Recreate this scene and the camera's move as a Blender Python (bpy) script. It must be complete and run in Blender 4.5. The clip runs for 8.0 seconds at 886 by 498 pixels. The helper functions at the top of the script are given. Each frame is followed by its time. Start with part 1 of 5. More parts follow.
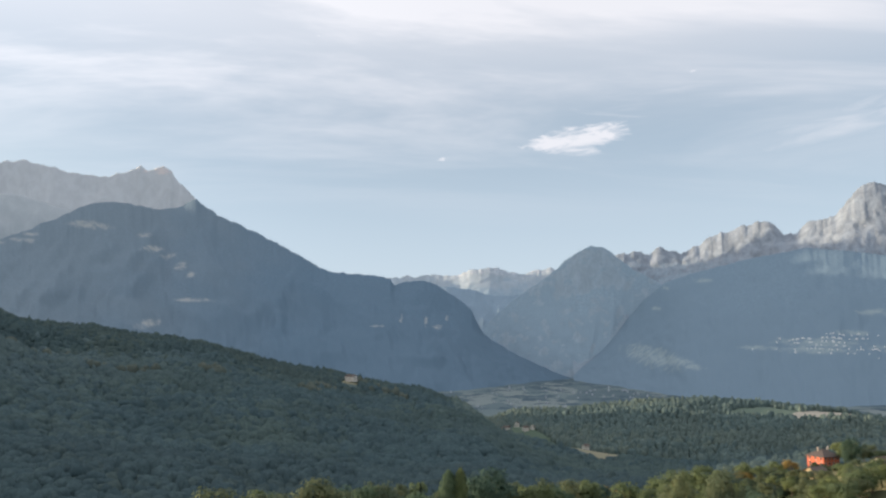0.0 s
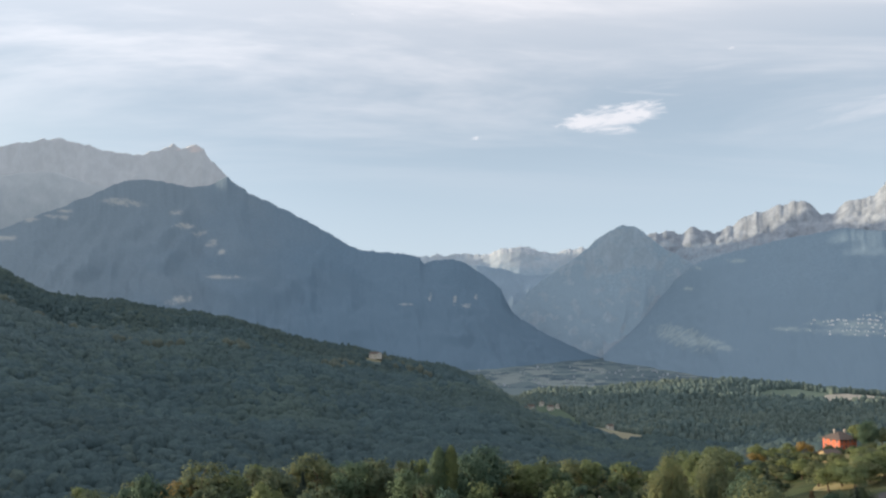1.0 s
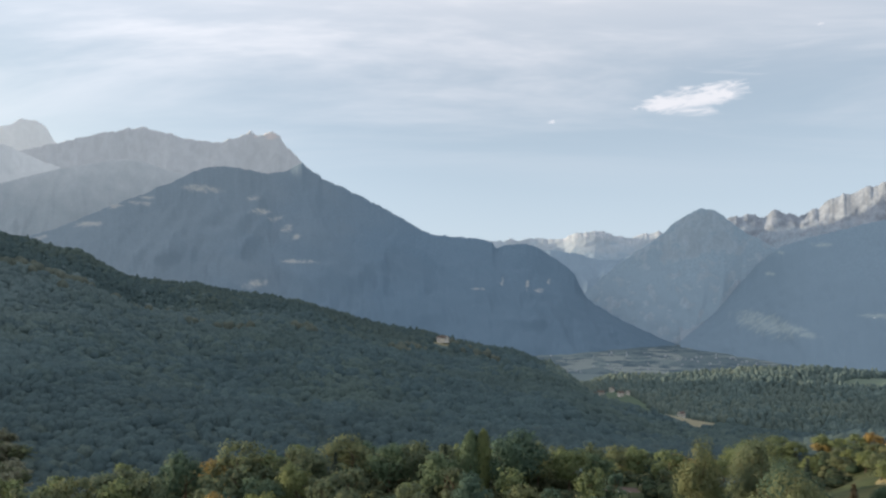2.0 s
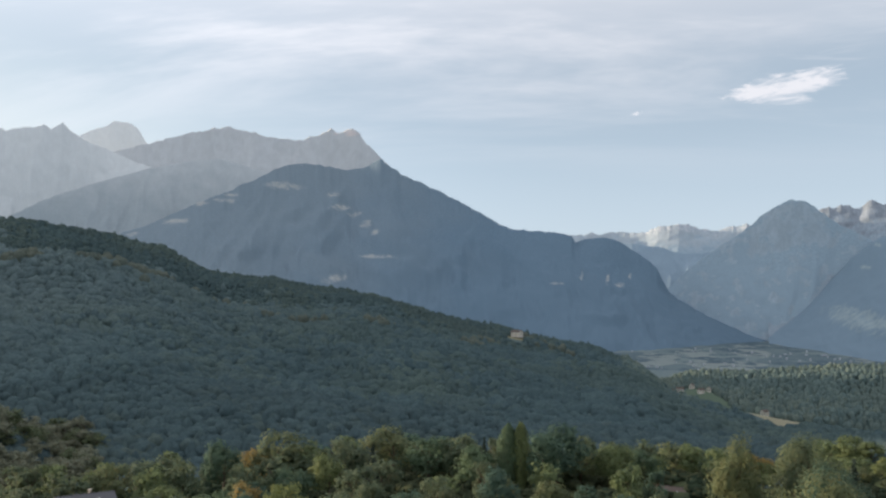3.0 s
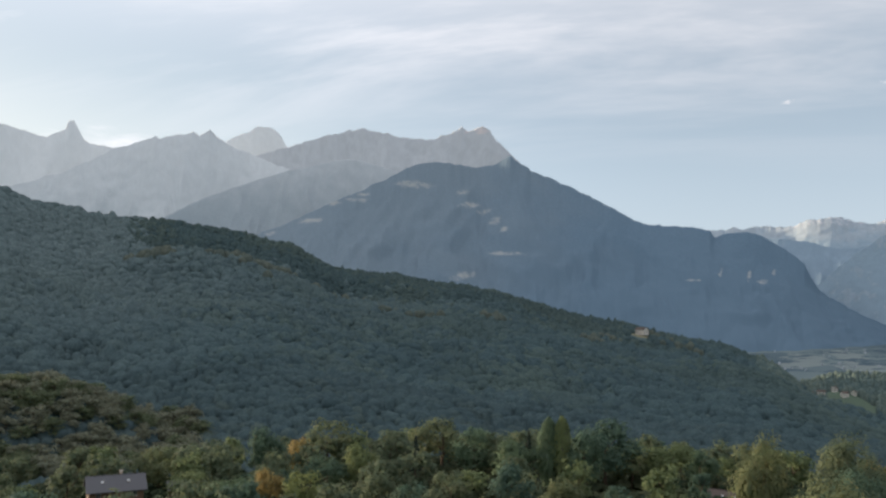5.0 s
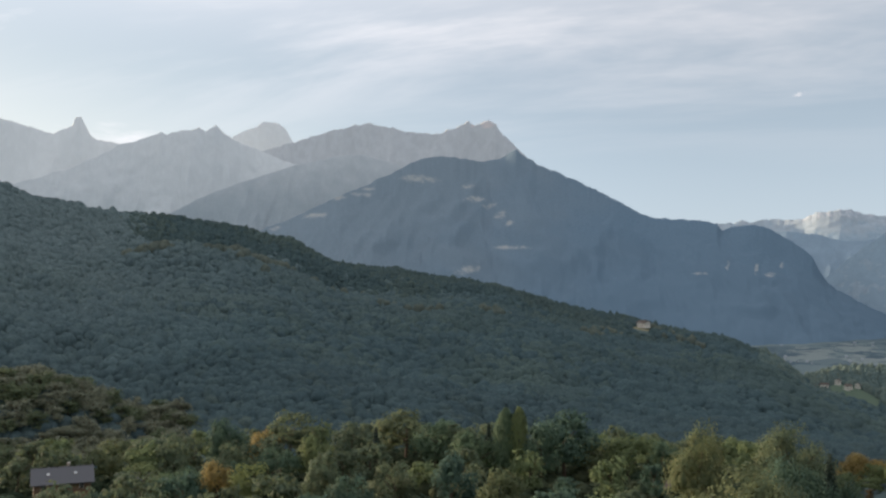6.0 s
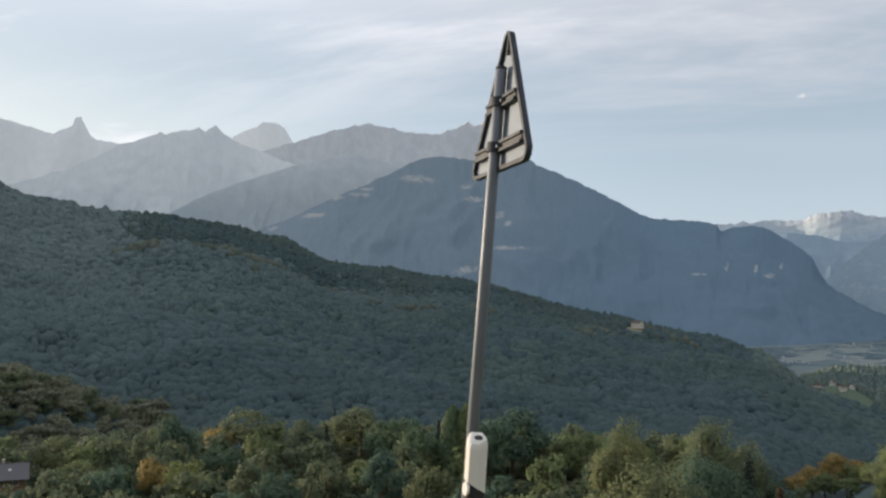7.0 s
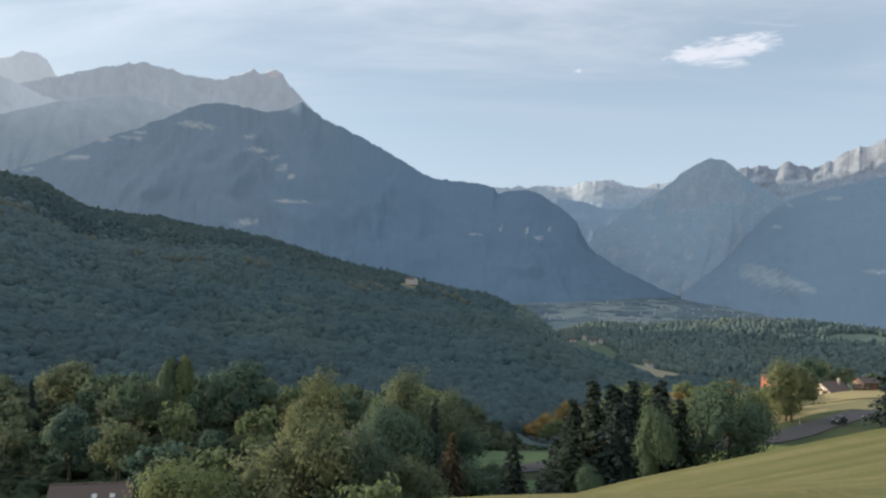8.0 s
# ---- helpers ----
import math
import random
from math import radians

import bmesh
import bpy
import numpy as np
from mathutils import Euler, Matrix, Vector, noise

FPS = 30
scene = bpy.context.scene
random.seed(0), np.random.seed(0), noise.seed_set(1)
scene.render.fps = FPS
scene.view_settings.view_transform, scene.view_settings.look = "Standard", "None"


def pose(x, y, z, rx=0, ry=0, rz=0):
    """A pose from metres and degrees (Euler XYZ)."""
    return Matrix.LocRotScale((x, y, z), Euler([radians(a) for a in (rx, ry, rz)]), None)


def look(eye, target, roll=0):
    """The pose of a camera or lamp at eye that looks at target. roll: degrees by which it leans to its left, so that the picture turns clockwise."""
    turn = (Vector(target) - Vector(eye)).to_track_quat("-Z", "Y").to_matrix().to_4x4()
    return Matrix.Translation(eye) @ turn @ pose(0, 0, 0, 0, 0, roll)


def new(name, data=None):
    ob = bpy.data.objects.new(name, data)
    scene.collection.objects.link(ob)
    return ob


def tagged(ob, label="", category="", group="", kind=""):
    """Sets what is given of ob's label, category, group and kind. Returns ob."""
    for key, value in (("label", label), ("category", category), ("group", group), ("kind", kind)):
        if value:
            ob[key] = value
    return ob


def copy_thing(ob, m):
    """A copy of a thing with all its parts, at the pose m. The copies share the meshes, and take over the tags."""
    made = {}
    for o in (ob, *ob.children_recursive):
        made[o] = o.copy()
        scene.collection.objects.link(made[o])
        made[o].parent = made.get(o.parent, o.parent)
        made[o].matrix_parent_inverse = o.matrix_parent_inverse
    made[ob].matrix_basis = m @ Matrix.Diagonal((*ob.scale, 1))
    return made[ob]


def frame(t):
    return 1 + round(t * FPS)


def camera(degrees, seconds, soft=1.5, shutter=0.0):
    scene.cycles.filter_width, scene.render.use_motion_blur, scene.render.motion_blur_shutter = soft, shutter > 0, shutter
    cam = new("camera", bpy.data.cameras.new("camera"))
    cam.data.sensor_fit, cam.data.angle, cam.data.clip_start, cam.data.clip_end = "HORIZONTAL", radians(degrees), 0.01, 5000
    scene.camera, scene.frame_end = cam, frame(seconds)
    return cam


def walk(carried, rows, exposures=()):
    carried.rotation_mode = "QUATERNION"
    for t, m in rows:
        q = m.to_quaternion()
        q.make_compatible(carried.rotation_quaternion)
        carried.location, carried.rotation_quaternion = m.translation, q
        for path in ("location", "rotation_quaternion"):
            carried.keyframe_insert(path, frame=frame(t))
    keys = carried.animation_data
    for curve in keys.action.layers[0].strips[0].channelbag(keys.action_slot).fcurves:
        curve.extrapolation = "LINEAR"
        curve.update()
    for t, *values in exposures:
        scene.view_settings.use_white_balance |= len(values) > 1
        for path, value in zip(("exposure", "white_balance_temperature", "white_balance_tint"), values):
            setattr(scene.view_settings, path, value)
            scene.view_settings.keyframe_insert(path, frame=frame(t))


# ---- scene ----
cam = camera(56.29, 8.0, soft=2.4)
PATH = [(0.0, pose(0.00, 0.00, -0.00, 97.00, -0.04, -0.00)),
        (0.5, pose(7.01, 4.81, -0.76, 96.33, -0.31, 0.82)),
        (1.0, pose(13.96, 9.70, -1.51, 95.55, -0.55, 2.23)),
        (1.2, pose(16.74, 11.66, -1.81, 95.42, -0.62, 2.86)),
        (2.5, pose(34.54, 24.76, -3.78, 93.97, -1.00, 10.69)),
        (3.0, pose(41.29, 29.92, -4.53, 94.03, -1.00, 13.13)),
        (3.5, pose(48.00, 35.14, -5.29, 94.08, -0.96, 15.49)),
        (4.0, pose(54.65, 40.43, -6.05, 94.04, -1.25, 18.71)),
        (4.5, pose(61.25, 45.78, -6.80, 93.98, -1.38, 21.38)),
        (6.0, pose(80.73, 62.24, -9.07, 93.36, -0.95, 23.35)),
        (6.5, pose(87.12, 67.85, -9.82, 93.38, -0.99, 23.54)),
        (7.0, pose(93.44, 73.53, -10.58, 93.42, -1.05, 23.54)),
        (7.2, pose(95.95, 75.83, -10.88, 92.88, -1.25, 22.99)),
        (7.5, pose(99.71, 79.27, -11.33, 91.85, -1.15, 20.25)),
        (7.7, pose(102.19, 81.59, -11.63, 90.92, -1.40, 16.42)),
        (8.0, pose(105.92, 85.07, -12.09, 90.83, -2.44, 8.81))]
# stops, kelvin and tint: the picture turns a little cooler towards the end
walk(cam, PATH, ((0.0, 0.12, 6430, 9), (1.5, 0.13, 6430, 9), (3.0, 0.11, 6440, 9), (4.5, 0.07, 6470, 9), (6.5, 0.00, 6560, 9), (7.4, 0.00, 6500, 9), (8.0, 0.07, 6150, 8)))

# ---- daylight: a low evening sun beyond the ridge, thin high cloud ----
SUN_AZ, SUN_EL = -87.0, 6.0
world = bpy.data.worlds.new("evening_sky")
scene.world = world
world.use_nodes = True
wn, wl = world.node_tree.nodes, world.node_tree.links
wn.clear()


def wnode(kind, **inputs):
    n = wn.new(kind)
    for k, v in inputs.items():
        n.inputs[k.replace("_", " ")].default_value = v
    return n


def wmath(op, a, b=None):
    n = wn.new("ShaderNodeMath")
    n.operation = op
    for i, v in enumerate((a, b)):
        if v is None:
            continue
        if isinstance(v, (int, float)):
            n.inputs[i].default_value = v
        else:
            wl.new(v, n.inputs[i])
    return n.outputs[0]


def wrange(v, a, b, c=0.0, d=1.0):
    n = wn.new("ShaderNodeMapRange")
    n.interpolation_type = "SMOOTHSTEP"
    wl.new(v, n.inputs["Value"])
    for k, q in zip(("From Min", "From Max", "To Min", "To Max"), (a, b, c, d)):
        n.inputs[k].default_value = q
    return n.outputs[0]


sky = wn.new("ShaderNodeTexSky")
sky.sky_type, sky.sun_disc = "NISHITA", False
sky.sun_elevation, sky.sun_rotation = radians(SUN_EL), radians(SUN_AZ)
sky.altitude, sky.air_density, sky.dust_density, sky.ozone_density = 700, 1.0, 1.3, 1.5
coords = wn.new("ShaderNodeTexCoord")
split = wn.new("ShaderNodeSeparateXYZ")
wl.new(coords.outputs["Generated"], split.inputs[0])
dx, dy, dz = split.outputs
# the cloud deck: directions meet a plane overhead
up = wmath("ADD", wmath("MAXIMUM", dz, 0.0), 0.12)
deck = wn.new("ShaderNodeCombineXYZ")
wl.new(wmath("DIVIDE", dx, up), deck.inputs[0])
wl.new(wmath("DIVIDE", dy, up), deck.inputs[1])


def cloud_noise(scale, rot, stretch, detail, dist=0.3, off=0.0):
    m = wn.new("ShaderNodeMapping")
    m.inputs["Rotation"].default_value = (0, 0, radians(rot))
    m.inputs["Scale"].default_value = stretch
    m.inputs["Location"].default_value = (off, off, 0)
    wl.new(deck.outputs[0], m.inputs[0])
    n = wnode("ShaderNodeTexNoise", Scale=scale, Detail=detail, Roughness=0.6, Distortion=dist)
    wl.new(m.outputs[0], n.inputs["Vector"])
    return n.outputs["Fac"]


veil = wmath("MULTIPLY", wrange(cloud_noise(0.8, 12, (0.55, 1.5, 1), 6, 0.5), 0.42, 0.72), wrange(dz, 0.12, 0.36, 0.0, 0.8))
veil = wmath("ADD", veil, wmath("MULTIPLY", wrange(dz, 0.24, 0.40), 0.55))
wisps = wmath("MULTIPLY", wrange(cloud_noise(3.4, -20, (0.45, 1.7, 1), 8, 0.8, 3.0), 0.55, 0.80), wrange(dz, 0.16, 0.30, 0.0, 0.35))


def bank(az, el, half_w, half_h, tilt, seed, soft):
    """One small cloud: an uneven patch of the sky about a direction."""
    a, e = radians(az), radians(el)
    c, s = math.cos(radians(tilt)), math.sin(radians(tilt))
    side = wmath("SUBTRACT", wmath("MULTIPLY", dx, math.cos(a)), wmath("MULTIPLY", dy, math.sin(a)))
    rise = wmath("SUBTRACT", dz, math.sin(e))
    ahead = wrange(wmath("ADD", wmath("MULTIPLY", dx, math.sin(a)), wmath("MULTIPLY", dy, math.cos(a))), 0.5, 0.6)
    u = wmath("ADD", wmath("MULTIPLY", side, c), wmath("MULTIPLY", rise, s))
    v = wmath("SUBTRACT", wmath("MULTIPLY", rise, c), wmath("MULTIPLY", side, s))
    uv = wn.new("ShaderNodeCombineXYZ")
    wl.new(wmath("DIVIDE", u, half_w), uv.inputs[0])
    wl.new(wmath("DIVIDE", v, half_h), uv.inputs[1])
    uv.inputs[2].default_value = seed
    n = wnode("ShaderNodeTexNoise", Scale=1.6, Detail=6.0, Roughness=0.6, Distortion=0.6)
    wl.new(uv.outputs[0], n.inputs["Vector"])
    size = wn.new("ShaderNodeVectorMath")
    size.operation = "LENGTH"
    wl.new(uv.outputs[0], size.inputs[0])
    flat = wn.new("ShaderNodeCombineXYZ")
    wl.new(wmath("DIVIDE", u, half_w), flat.inputs[0])
    wl.new(wmath("DIVIDE", v, half_h), flat.inputs[1])
    wl.new(flat.outputs[0], size.inputs[0])
    edge = wmath("ADD", wmath("SUBTRACT", 1.0, size.outputs["Value"]), wmath("MULTIPLY", wmath("SUBTRACT", n.outputs["Fac"], 0.5), 2.4))
    return wmath("MULTIPLY", wrange(edge, 0.0, soft), ahead)


cloud = wmath("MAXIMUM", veil, wisps)
for spot in ((9.5, 14.35, 0.072, 0.017, 5, 1.0, 0.8), (7.6, 14.1, 0.034, 0.012, 0, 2.0, 0.8), (11.3, 14.7, 0.034, 0.012, 4, 3.0, 0.8), (0.0, 13.2, 0.010, 0.004, 5, 4.0, 1.2), (17.3, 18.3, 0.008, 0.005, 0, 7.0, 1.4), (-8.6, 21.2, 0.02, 0.008, 8, 9.0, 1.5)):
    cloud = wmath("MAXIMUM", cloud, wmath("MULTIPLY", bank(*spot), 0.9))
# long soft banks: over the crags, across the right, and low in the glow on the left
for spot, share in (((27.0, 14.2, 0.15, 0.030, 8, 11.0, 1.6), 0.60), ((17.0, 17.4, 0.26, 0.022, 4, 12.0, 1.8), 0.50), ((-44.0, 9.6, 0.10, 0.022, -4, 13.0, 1.4), 0.85), ((-14.0, 21.5, 0.42, 0.045, 4, 14.0, 1.8), 0.75)):
    cloud = wmath("MAXIMUM", cloud, wmath("MULTIPLY", bank(*spot), share))
thin = wmath("ADD", wrange(dz, 0.02, 0.30, 0.72, 0.46), 0.0)
air = wnode("ShaderNodeBackground", Strength=0.13)
wl.new(sky.outputs[0], air.inputs["Color"])
haze = wnode("ShaderNodeBackground")
# the haze glows towards the sun
sa, se = radians(SUN_AZ), radians(SUN_EL)
toward = wmath("ADD", wmath("ADD", wmath("MULTIPLY", dx, math.sin(sa) * math.cos(se)), wmath("MULTIPLY", dy, math.cos(sa) * math.cos(se))), wmath("MULTIPLY", dz, math.sin(se)))
wl.new(wrange(toward, 0.10, 1.0, 1.02, 1.42), haze.inputs["Strength"])
glow = wn.new("ShaderNodeMix")
glow.data_type = "RGBA"
glow.inputs["A"].default_value, glow.inputs["B"].default_value = (0.67, 0.78, 0.93, 1), (0.86, 0.86, 0.84, 1)
wl.new(wmath("MULTIPLY", wrange(toward, 0.25, 0.95), wrange(dz, 0.45, 0.08)), glow.inputs["Factor"])
wl.new(glow.outputs["Result"], haze.inputs["Color"])
vapour = wnode("ShaderNodeBackground", Color=(0.83, 0.82, 0.865, 1))
wl.new(wrange(toward, -0.1, 0.9, 1.02, 1.30), vapour.inputs["Strength"])
blend = wn.new("ShaderNodeMixShader")
wl.new(thin, blend.inputs[0])
wl.new(air.outputs[0], blend.inputs[1])
wl.new(haze.outputs[0], blend.inputs[2])
cover = wn.new("ShaderNodeMixShader")
wl.new(wmath("MINIMUM", cloud, 0.92), cover.inputs[0])
wl.new(blend.outputs[0], cover.inputs[1])
wl.new(vapour.outputs[0], cover.inputs[2])
out = wn.new("ShaderNodeOutputWorld")
wl.new(cover.outputs[0], out.inputs[0])

sun = new("sun", bpy.data.lights.new("sun", "SUN"))
sun.data.energy, sun.data.angle, sun.data.color = 5.0, radians(0.6), (1.0, 0.80, 0.58)
a, e = radians(SUN_AZ), radians(SUN_EL)
sun.matrix_world = look((0, 0, 900), (-math.sin(a) * math.cos(e), -math.cos(a) * math.cos(e), 900 - math.sin(e)))


# ---- materials ----
def material(name):
    m = bpy.data.materials.new(name)
    m.use_nodes = True
    m.node_tree.nodes.clear()
    return m


class Nodes:
    """Short hand for building one material's nodes."""

    def __init__(self, name):
        self.m = material(name)
        self.n, self.l = self.m.node_tree.nodes, self.m.node_tree.links
        self.geo = self.n.new("ShaderNodeNewGeometry")
        self.info = self.n.new("ShaderNodeObjectInfo")
        self.pos = self.geo.outputs["Position"]

    def put(self, socket, v):
        if isinstance(v, (int, float)):
            socket.default_value = v
        elif isinstance(v, tuple):
            socket.default_value = (*v, 1) if len(v) == 3 and len(socket.default_value) == 4 else v
        else:
            self.l.new(v, socket)

    def noise(self, scale, detail=4.0, rough=0.55, vector=None, stretch=None, dist=0.0):
        v = vector or self.pos
        if stretch:
            q = self.n.new("ShaderNodeMapping")
            q.inputs["Scale"].default_value = stretch
            self.l.new(v, q.inputs[0])
            v = q.outputs[0]
        t = self.n.new("ShaderNodeTexNoise")
        for k, w in (("Scale", scale), ("Detail", detail), ("Roughness", rough), ("Distortion", dist)):
            t.inputs[k].default_value = w
        self.l.new(v, t.inputs["Vector"])
        return t.outputs["Fac"]

    def math(self, op, a, b=0.0):
        t = self.n.new("ShaderNodeMath")
        t.operation = op
        self.put(t.inputs[0], a)
        self.put(t.inputs[1], b)
        return t.outputs[0]

    def step(self, v, a, b, c=0.0, d=1.0):
        t = self.n.new("ShaderNodeMapRange")
        t.interpolation_type = "SMOOTHSTEP"
        for k, w in (("Value", v), ("From Min", a), ("From Max", b), ("To Min", c), ("To Max", d)):
            self.put(t.inputs[k], w)
        return t.outputs[0]

    def mix(self, fac, a, b):
        t = self.n.new("ShaderNodeMix")
        t.data_type = "RGBA"
        self.put(t.inputs["Factor"], fac)
        self.put(t.inputs["A"], a)
        self.put(t.inputs["B"], b)
        return t.outputs["Result"]

    def bump(self, height, strength, distance):
        t = self.n.new("ShaderNodeBump")
        t.inputs["Strength"].default_value, t.inputs["Distance"].default_value = strength, distance
        self.l.new(height, t.inputs["Height"])
        return t.outputs[0]

    def split(self, v):
        t = self.n.new("ShaderNodeSeparateXYZ")
        self.l.new(v, t.inputs[0])
        return t.outputs

    def surface(self, color, rough=0.9, normal=None, metal=0.0, spec=0.2, leaf=0.0):
        p = self.n.new("ShaderNodeBsdfPrincipled")
        self.put(p.inputs["Base Color"], color)
        self.put(p.inputs["Roughness"], rough)
        p.inputs["Metallic"].default_value = metal
        p.inputs["Specular IOR Level"].default_value = spec
        if normal:
            self.l.new(normal, p.inputs["Normal"])
        out = self.n.new("ShaderNodeOutputMaterial")
        if leaf:
            t = self.n.new("ShaderNodeBsdfTranslucent")
            self.put(t.inputs["Color"], color)
            q = self.n.new("ShaderNodeMixShader")
            q.inputs[0].default_value = leaf
            self.l.new(p.outputs[0], q.inputs[1])
            self.l.new(t.outputs[0], q.inputs[2])
            self.l.new(q.outputs[0], out.inputs[0])
        else:
            self.l.new(p.outputs[0], out.inputs[0])
        return self.m


def mountain_skin(name, wood, rock, grass, tree_line, steep=0.62, patches=0.5, snow=None, spots=(), crisp=1.0, fade=60, west_haze=None):
    """Woods below the tree line, bare rock where it is steep or high, pasture in uneven patches; the colours given
    carry distance haze.
    """
    wood, rock = (wood[0], wood[1], wood[2] * 0.965), (rock[0], rock[1], rock[2] * 0.975)
    k = Nodes(name)
    big, mid, fine = k.noise(0.0035, 5), k.noise(0.018, 6, 0.62), k.noise(0.11, 4, 0.65)
    x, y, z = k.split(k.pos)
    nx, ny, nz = k.split(k.geo.outputs["Normal"])
    woods = k.mix(k.step(fine, 0.3, 0.7), tuple(c * (1 - 0.15 * crisp) for c in wood), tuple(c * (1 + 0.16 * crisp) for c in wood))
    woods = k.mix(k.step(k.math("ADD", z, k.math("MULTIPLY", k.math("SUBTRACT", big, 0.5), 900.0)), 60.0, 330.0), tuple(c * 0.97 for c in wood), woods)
    if west_haze:
        # paler, greyer towards the sun's side: its hazy glow put into the colour
        x0, x1, tone = west_haze
        woods = k.mix(k.step(k.math("ADD", x, k.math("MULTIPLY", k.math("SUBTRACT", big, 0.5), 500.0)), float(x0), float(x1)), woods, k.mix(k.step(fine, 0.3, 0.7), tuple(c * 0.95 for c in tone), tuple(c * 1.05 for c in tone)))
    strata = k.noise(0.03, 6, 0.7, stretch=(1.0, 1.0, 0.45), dist=0.8)
    rocks = k.mix(k.step(strata, 0.35, 0.68), tuple(c * (1 - 0.16 * crisp) for c in rock), tuple(c * (1 + 0.15 * crisp) for c in rock))
    # a wide fade blends far ridges together, as haze would
    high = k.step(k.math("ADD", z, k.math("MULTIPLY", k.math("SUBTRACT", mid, 0.5), 300.0)), tree_line - fade, tree_line + fade)
    bare = k.math("MAXIMUM", high, k.step(k.math("ADD", nz, k.math("MULTIPLY", k.math("SUBTRACT", mid, 0.5), 0.9)), steep, steep - 0.12))
    col = k.mix(bare, woods, rocks)
    meadow = k.math("MULTIPLY", k.step(k.math("ADD", k.math("MULTIPLY", big, 0.6), k.math("MULTIPLY", mid, 0.4)), 1 - patches + 0.03, 1 - patches + 0.09), k.math("SUBTRACT", 1.0, bare))
    ragged_noise = k.noise(0.045, 4, 0.6)
    for cx, cz, rx, rz in spots:
        u = k.math("DIVIDE", k.math("SUBTRACT", x, float(cx)), 1.15 * rx)
        v = k.math("DIVIDE", k.math("SUBTRACT", z, float(cz)), 1.15 * rz)
        ragged = k.math("ADD", k.math("MULTIPLY", k.math("SUBTRACT", ragged_noise, 0.5), 3.6), k.math("MULTIPLY", k.math("SUBTRACT", fine, 0.5), 1.6))
        d = k.math("ADD", k.math("ADD", k.math("MULTIPLY", u, u), k.math("MULTIPLY", v, v)), ragged)
        meadow = k.math("MAXIMUM", meadow, k.step(d, 1.0, -0.3, 0.0, 0.70))
    col = k.mix(meadow, col, grass)
    if snow:
        line, amount = snow
        white = k.math("MULTIPLY", k.step(k.math("ADD", z, k.math("MULTIPLY", k.math("SUBTRACT", mid, 0.5), 160.0)), line, line + 30), k.step(k.noise(0.05, 6, 0.65, stretch=(1.0, 1.0, 1.8), dist=0.6), 1 - amount, 1.08 - amount))
        col = k.mix(white, col, (0.60, 0.61, 0.64))
    relief = k.math("ADD", k.math("MULTIPLY", mid, 1.0), k.math("MULTIPLY", fine, 0.35))
    return k.surface(col, 0.95, k.bump(relief, 0.5 * crisp, 10.0), spec=0.05)


def leaf_skin(name, dark, light, warm=0.0, leaf=0.42):
    """Foliage: lighter and darker leaves, a tint for each tree, some turning."""
    k = Nodes(name)
    col = k.mix(k.math("ADD", k.math("MULTIPLY", k.geo.outputs["Random Per Island"], 0.4), 0.3), dark, light)
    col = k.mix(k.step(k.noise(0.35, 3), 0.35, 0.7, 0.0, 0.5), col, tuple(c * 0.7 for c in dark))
    if warm:
        col = k.mix(k.math("MULTIPLY", k.step(k.noise(0.5, 2), 0.45, 0.7), warm), col, (0.28, 0.19, 0.07))
    tint = k.mix(k.info.outputs["Random"], (0.82, 0.88, 0.92), (1.18, 1.10, 0.88))
    t = k.n.new("ShaderNodeMix")
    t.data_type, t.blend_type = "RGBA", "MULTIPLY"
    t.inputs["Factor"].default_value = 1.0
    k.put(t.inputs["A"], col)
    k.put(t.inputs["B"], tint)
    return k.surface(t.outputs["Result"], 0.7, spec=0.15, leaf=leaf)


def wood_stuff(name, dark, light, other, share, pale=None):
    """Far woods: every crown its own green, stands of another kind here and there."""
    k = Nodes(name)
    rnd = k.geo.outputs["Random Per Island"]
    col = k.mix(rnd, dark, light)
    stand = k.step(k.math("ADD", k.noise(0.006, 4, 0.6), k.math("MULTIPLY", rnd, 0.16)), 0.70 - share, 0.80 - share)
    col = k.mix(stand, col, other)
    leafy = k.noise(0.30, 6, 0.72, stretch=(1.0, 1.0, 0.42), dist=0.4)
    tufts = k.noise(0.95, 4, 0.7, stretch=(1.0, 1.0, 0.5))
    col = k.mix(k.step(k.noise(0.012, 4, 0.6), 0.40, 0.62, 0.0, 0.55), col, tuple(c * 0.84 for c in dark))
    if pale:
        # crowns paler up the valley: glare from the sun's side put into the colour
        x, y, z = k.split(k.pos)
        glare_share = k.step(k.math("ADD", x, k.math("MULTIPLY", k.math("SUBTRACT", k.noise(0.004, 3), 0.5), 500.0)), -250.0, -1000.0, 0.0, 0.9)
        col = k.mix(glare_share, col, k.mix(rnd, tuple(c * 0.9 for c in pale), tuple(c * 1.1 for c in pale)))
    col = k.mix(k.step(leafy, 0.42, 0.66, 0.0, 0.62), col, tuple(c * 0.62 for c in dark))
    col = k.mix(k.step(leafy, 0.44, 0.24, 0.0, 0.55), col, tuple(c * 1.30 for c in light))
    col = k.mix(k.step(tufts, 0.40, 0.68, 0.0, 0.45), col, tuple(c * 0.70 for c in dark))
    return k.surface(col, 0.9, k.bump(k.math("ADD", leafy, k.math("MULTIPLY", tufts, 0.4)), 0.7, 2.0), spec=0.03)


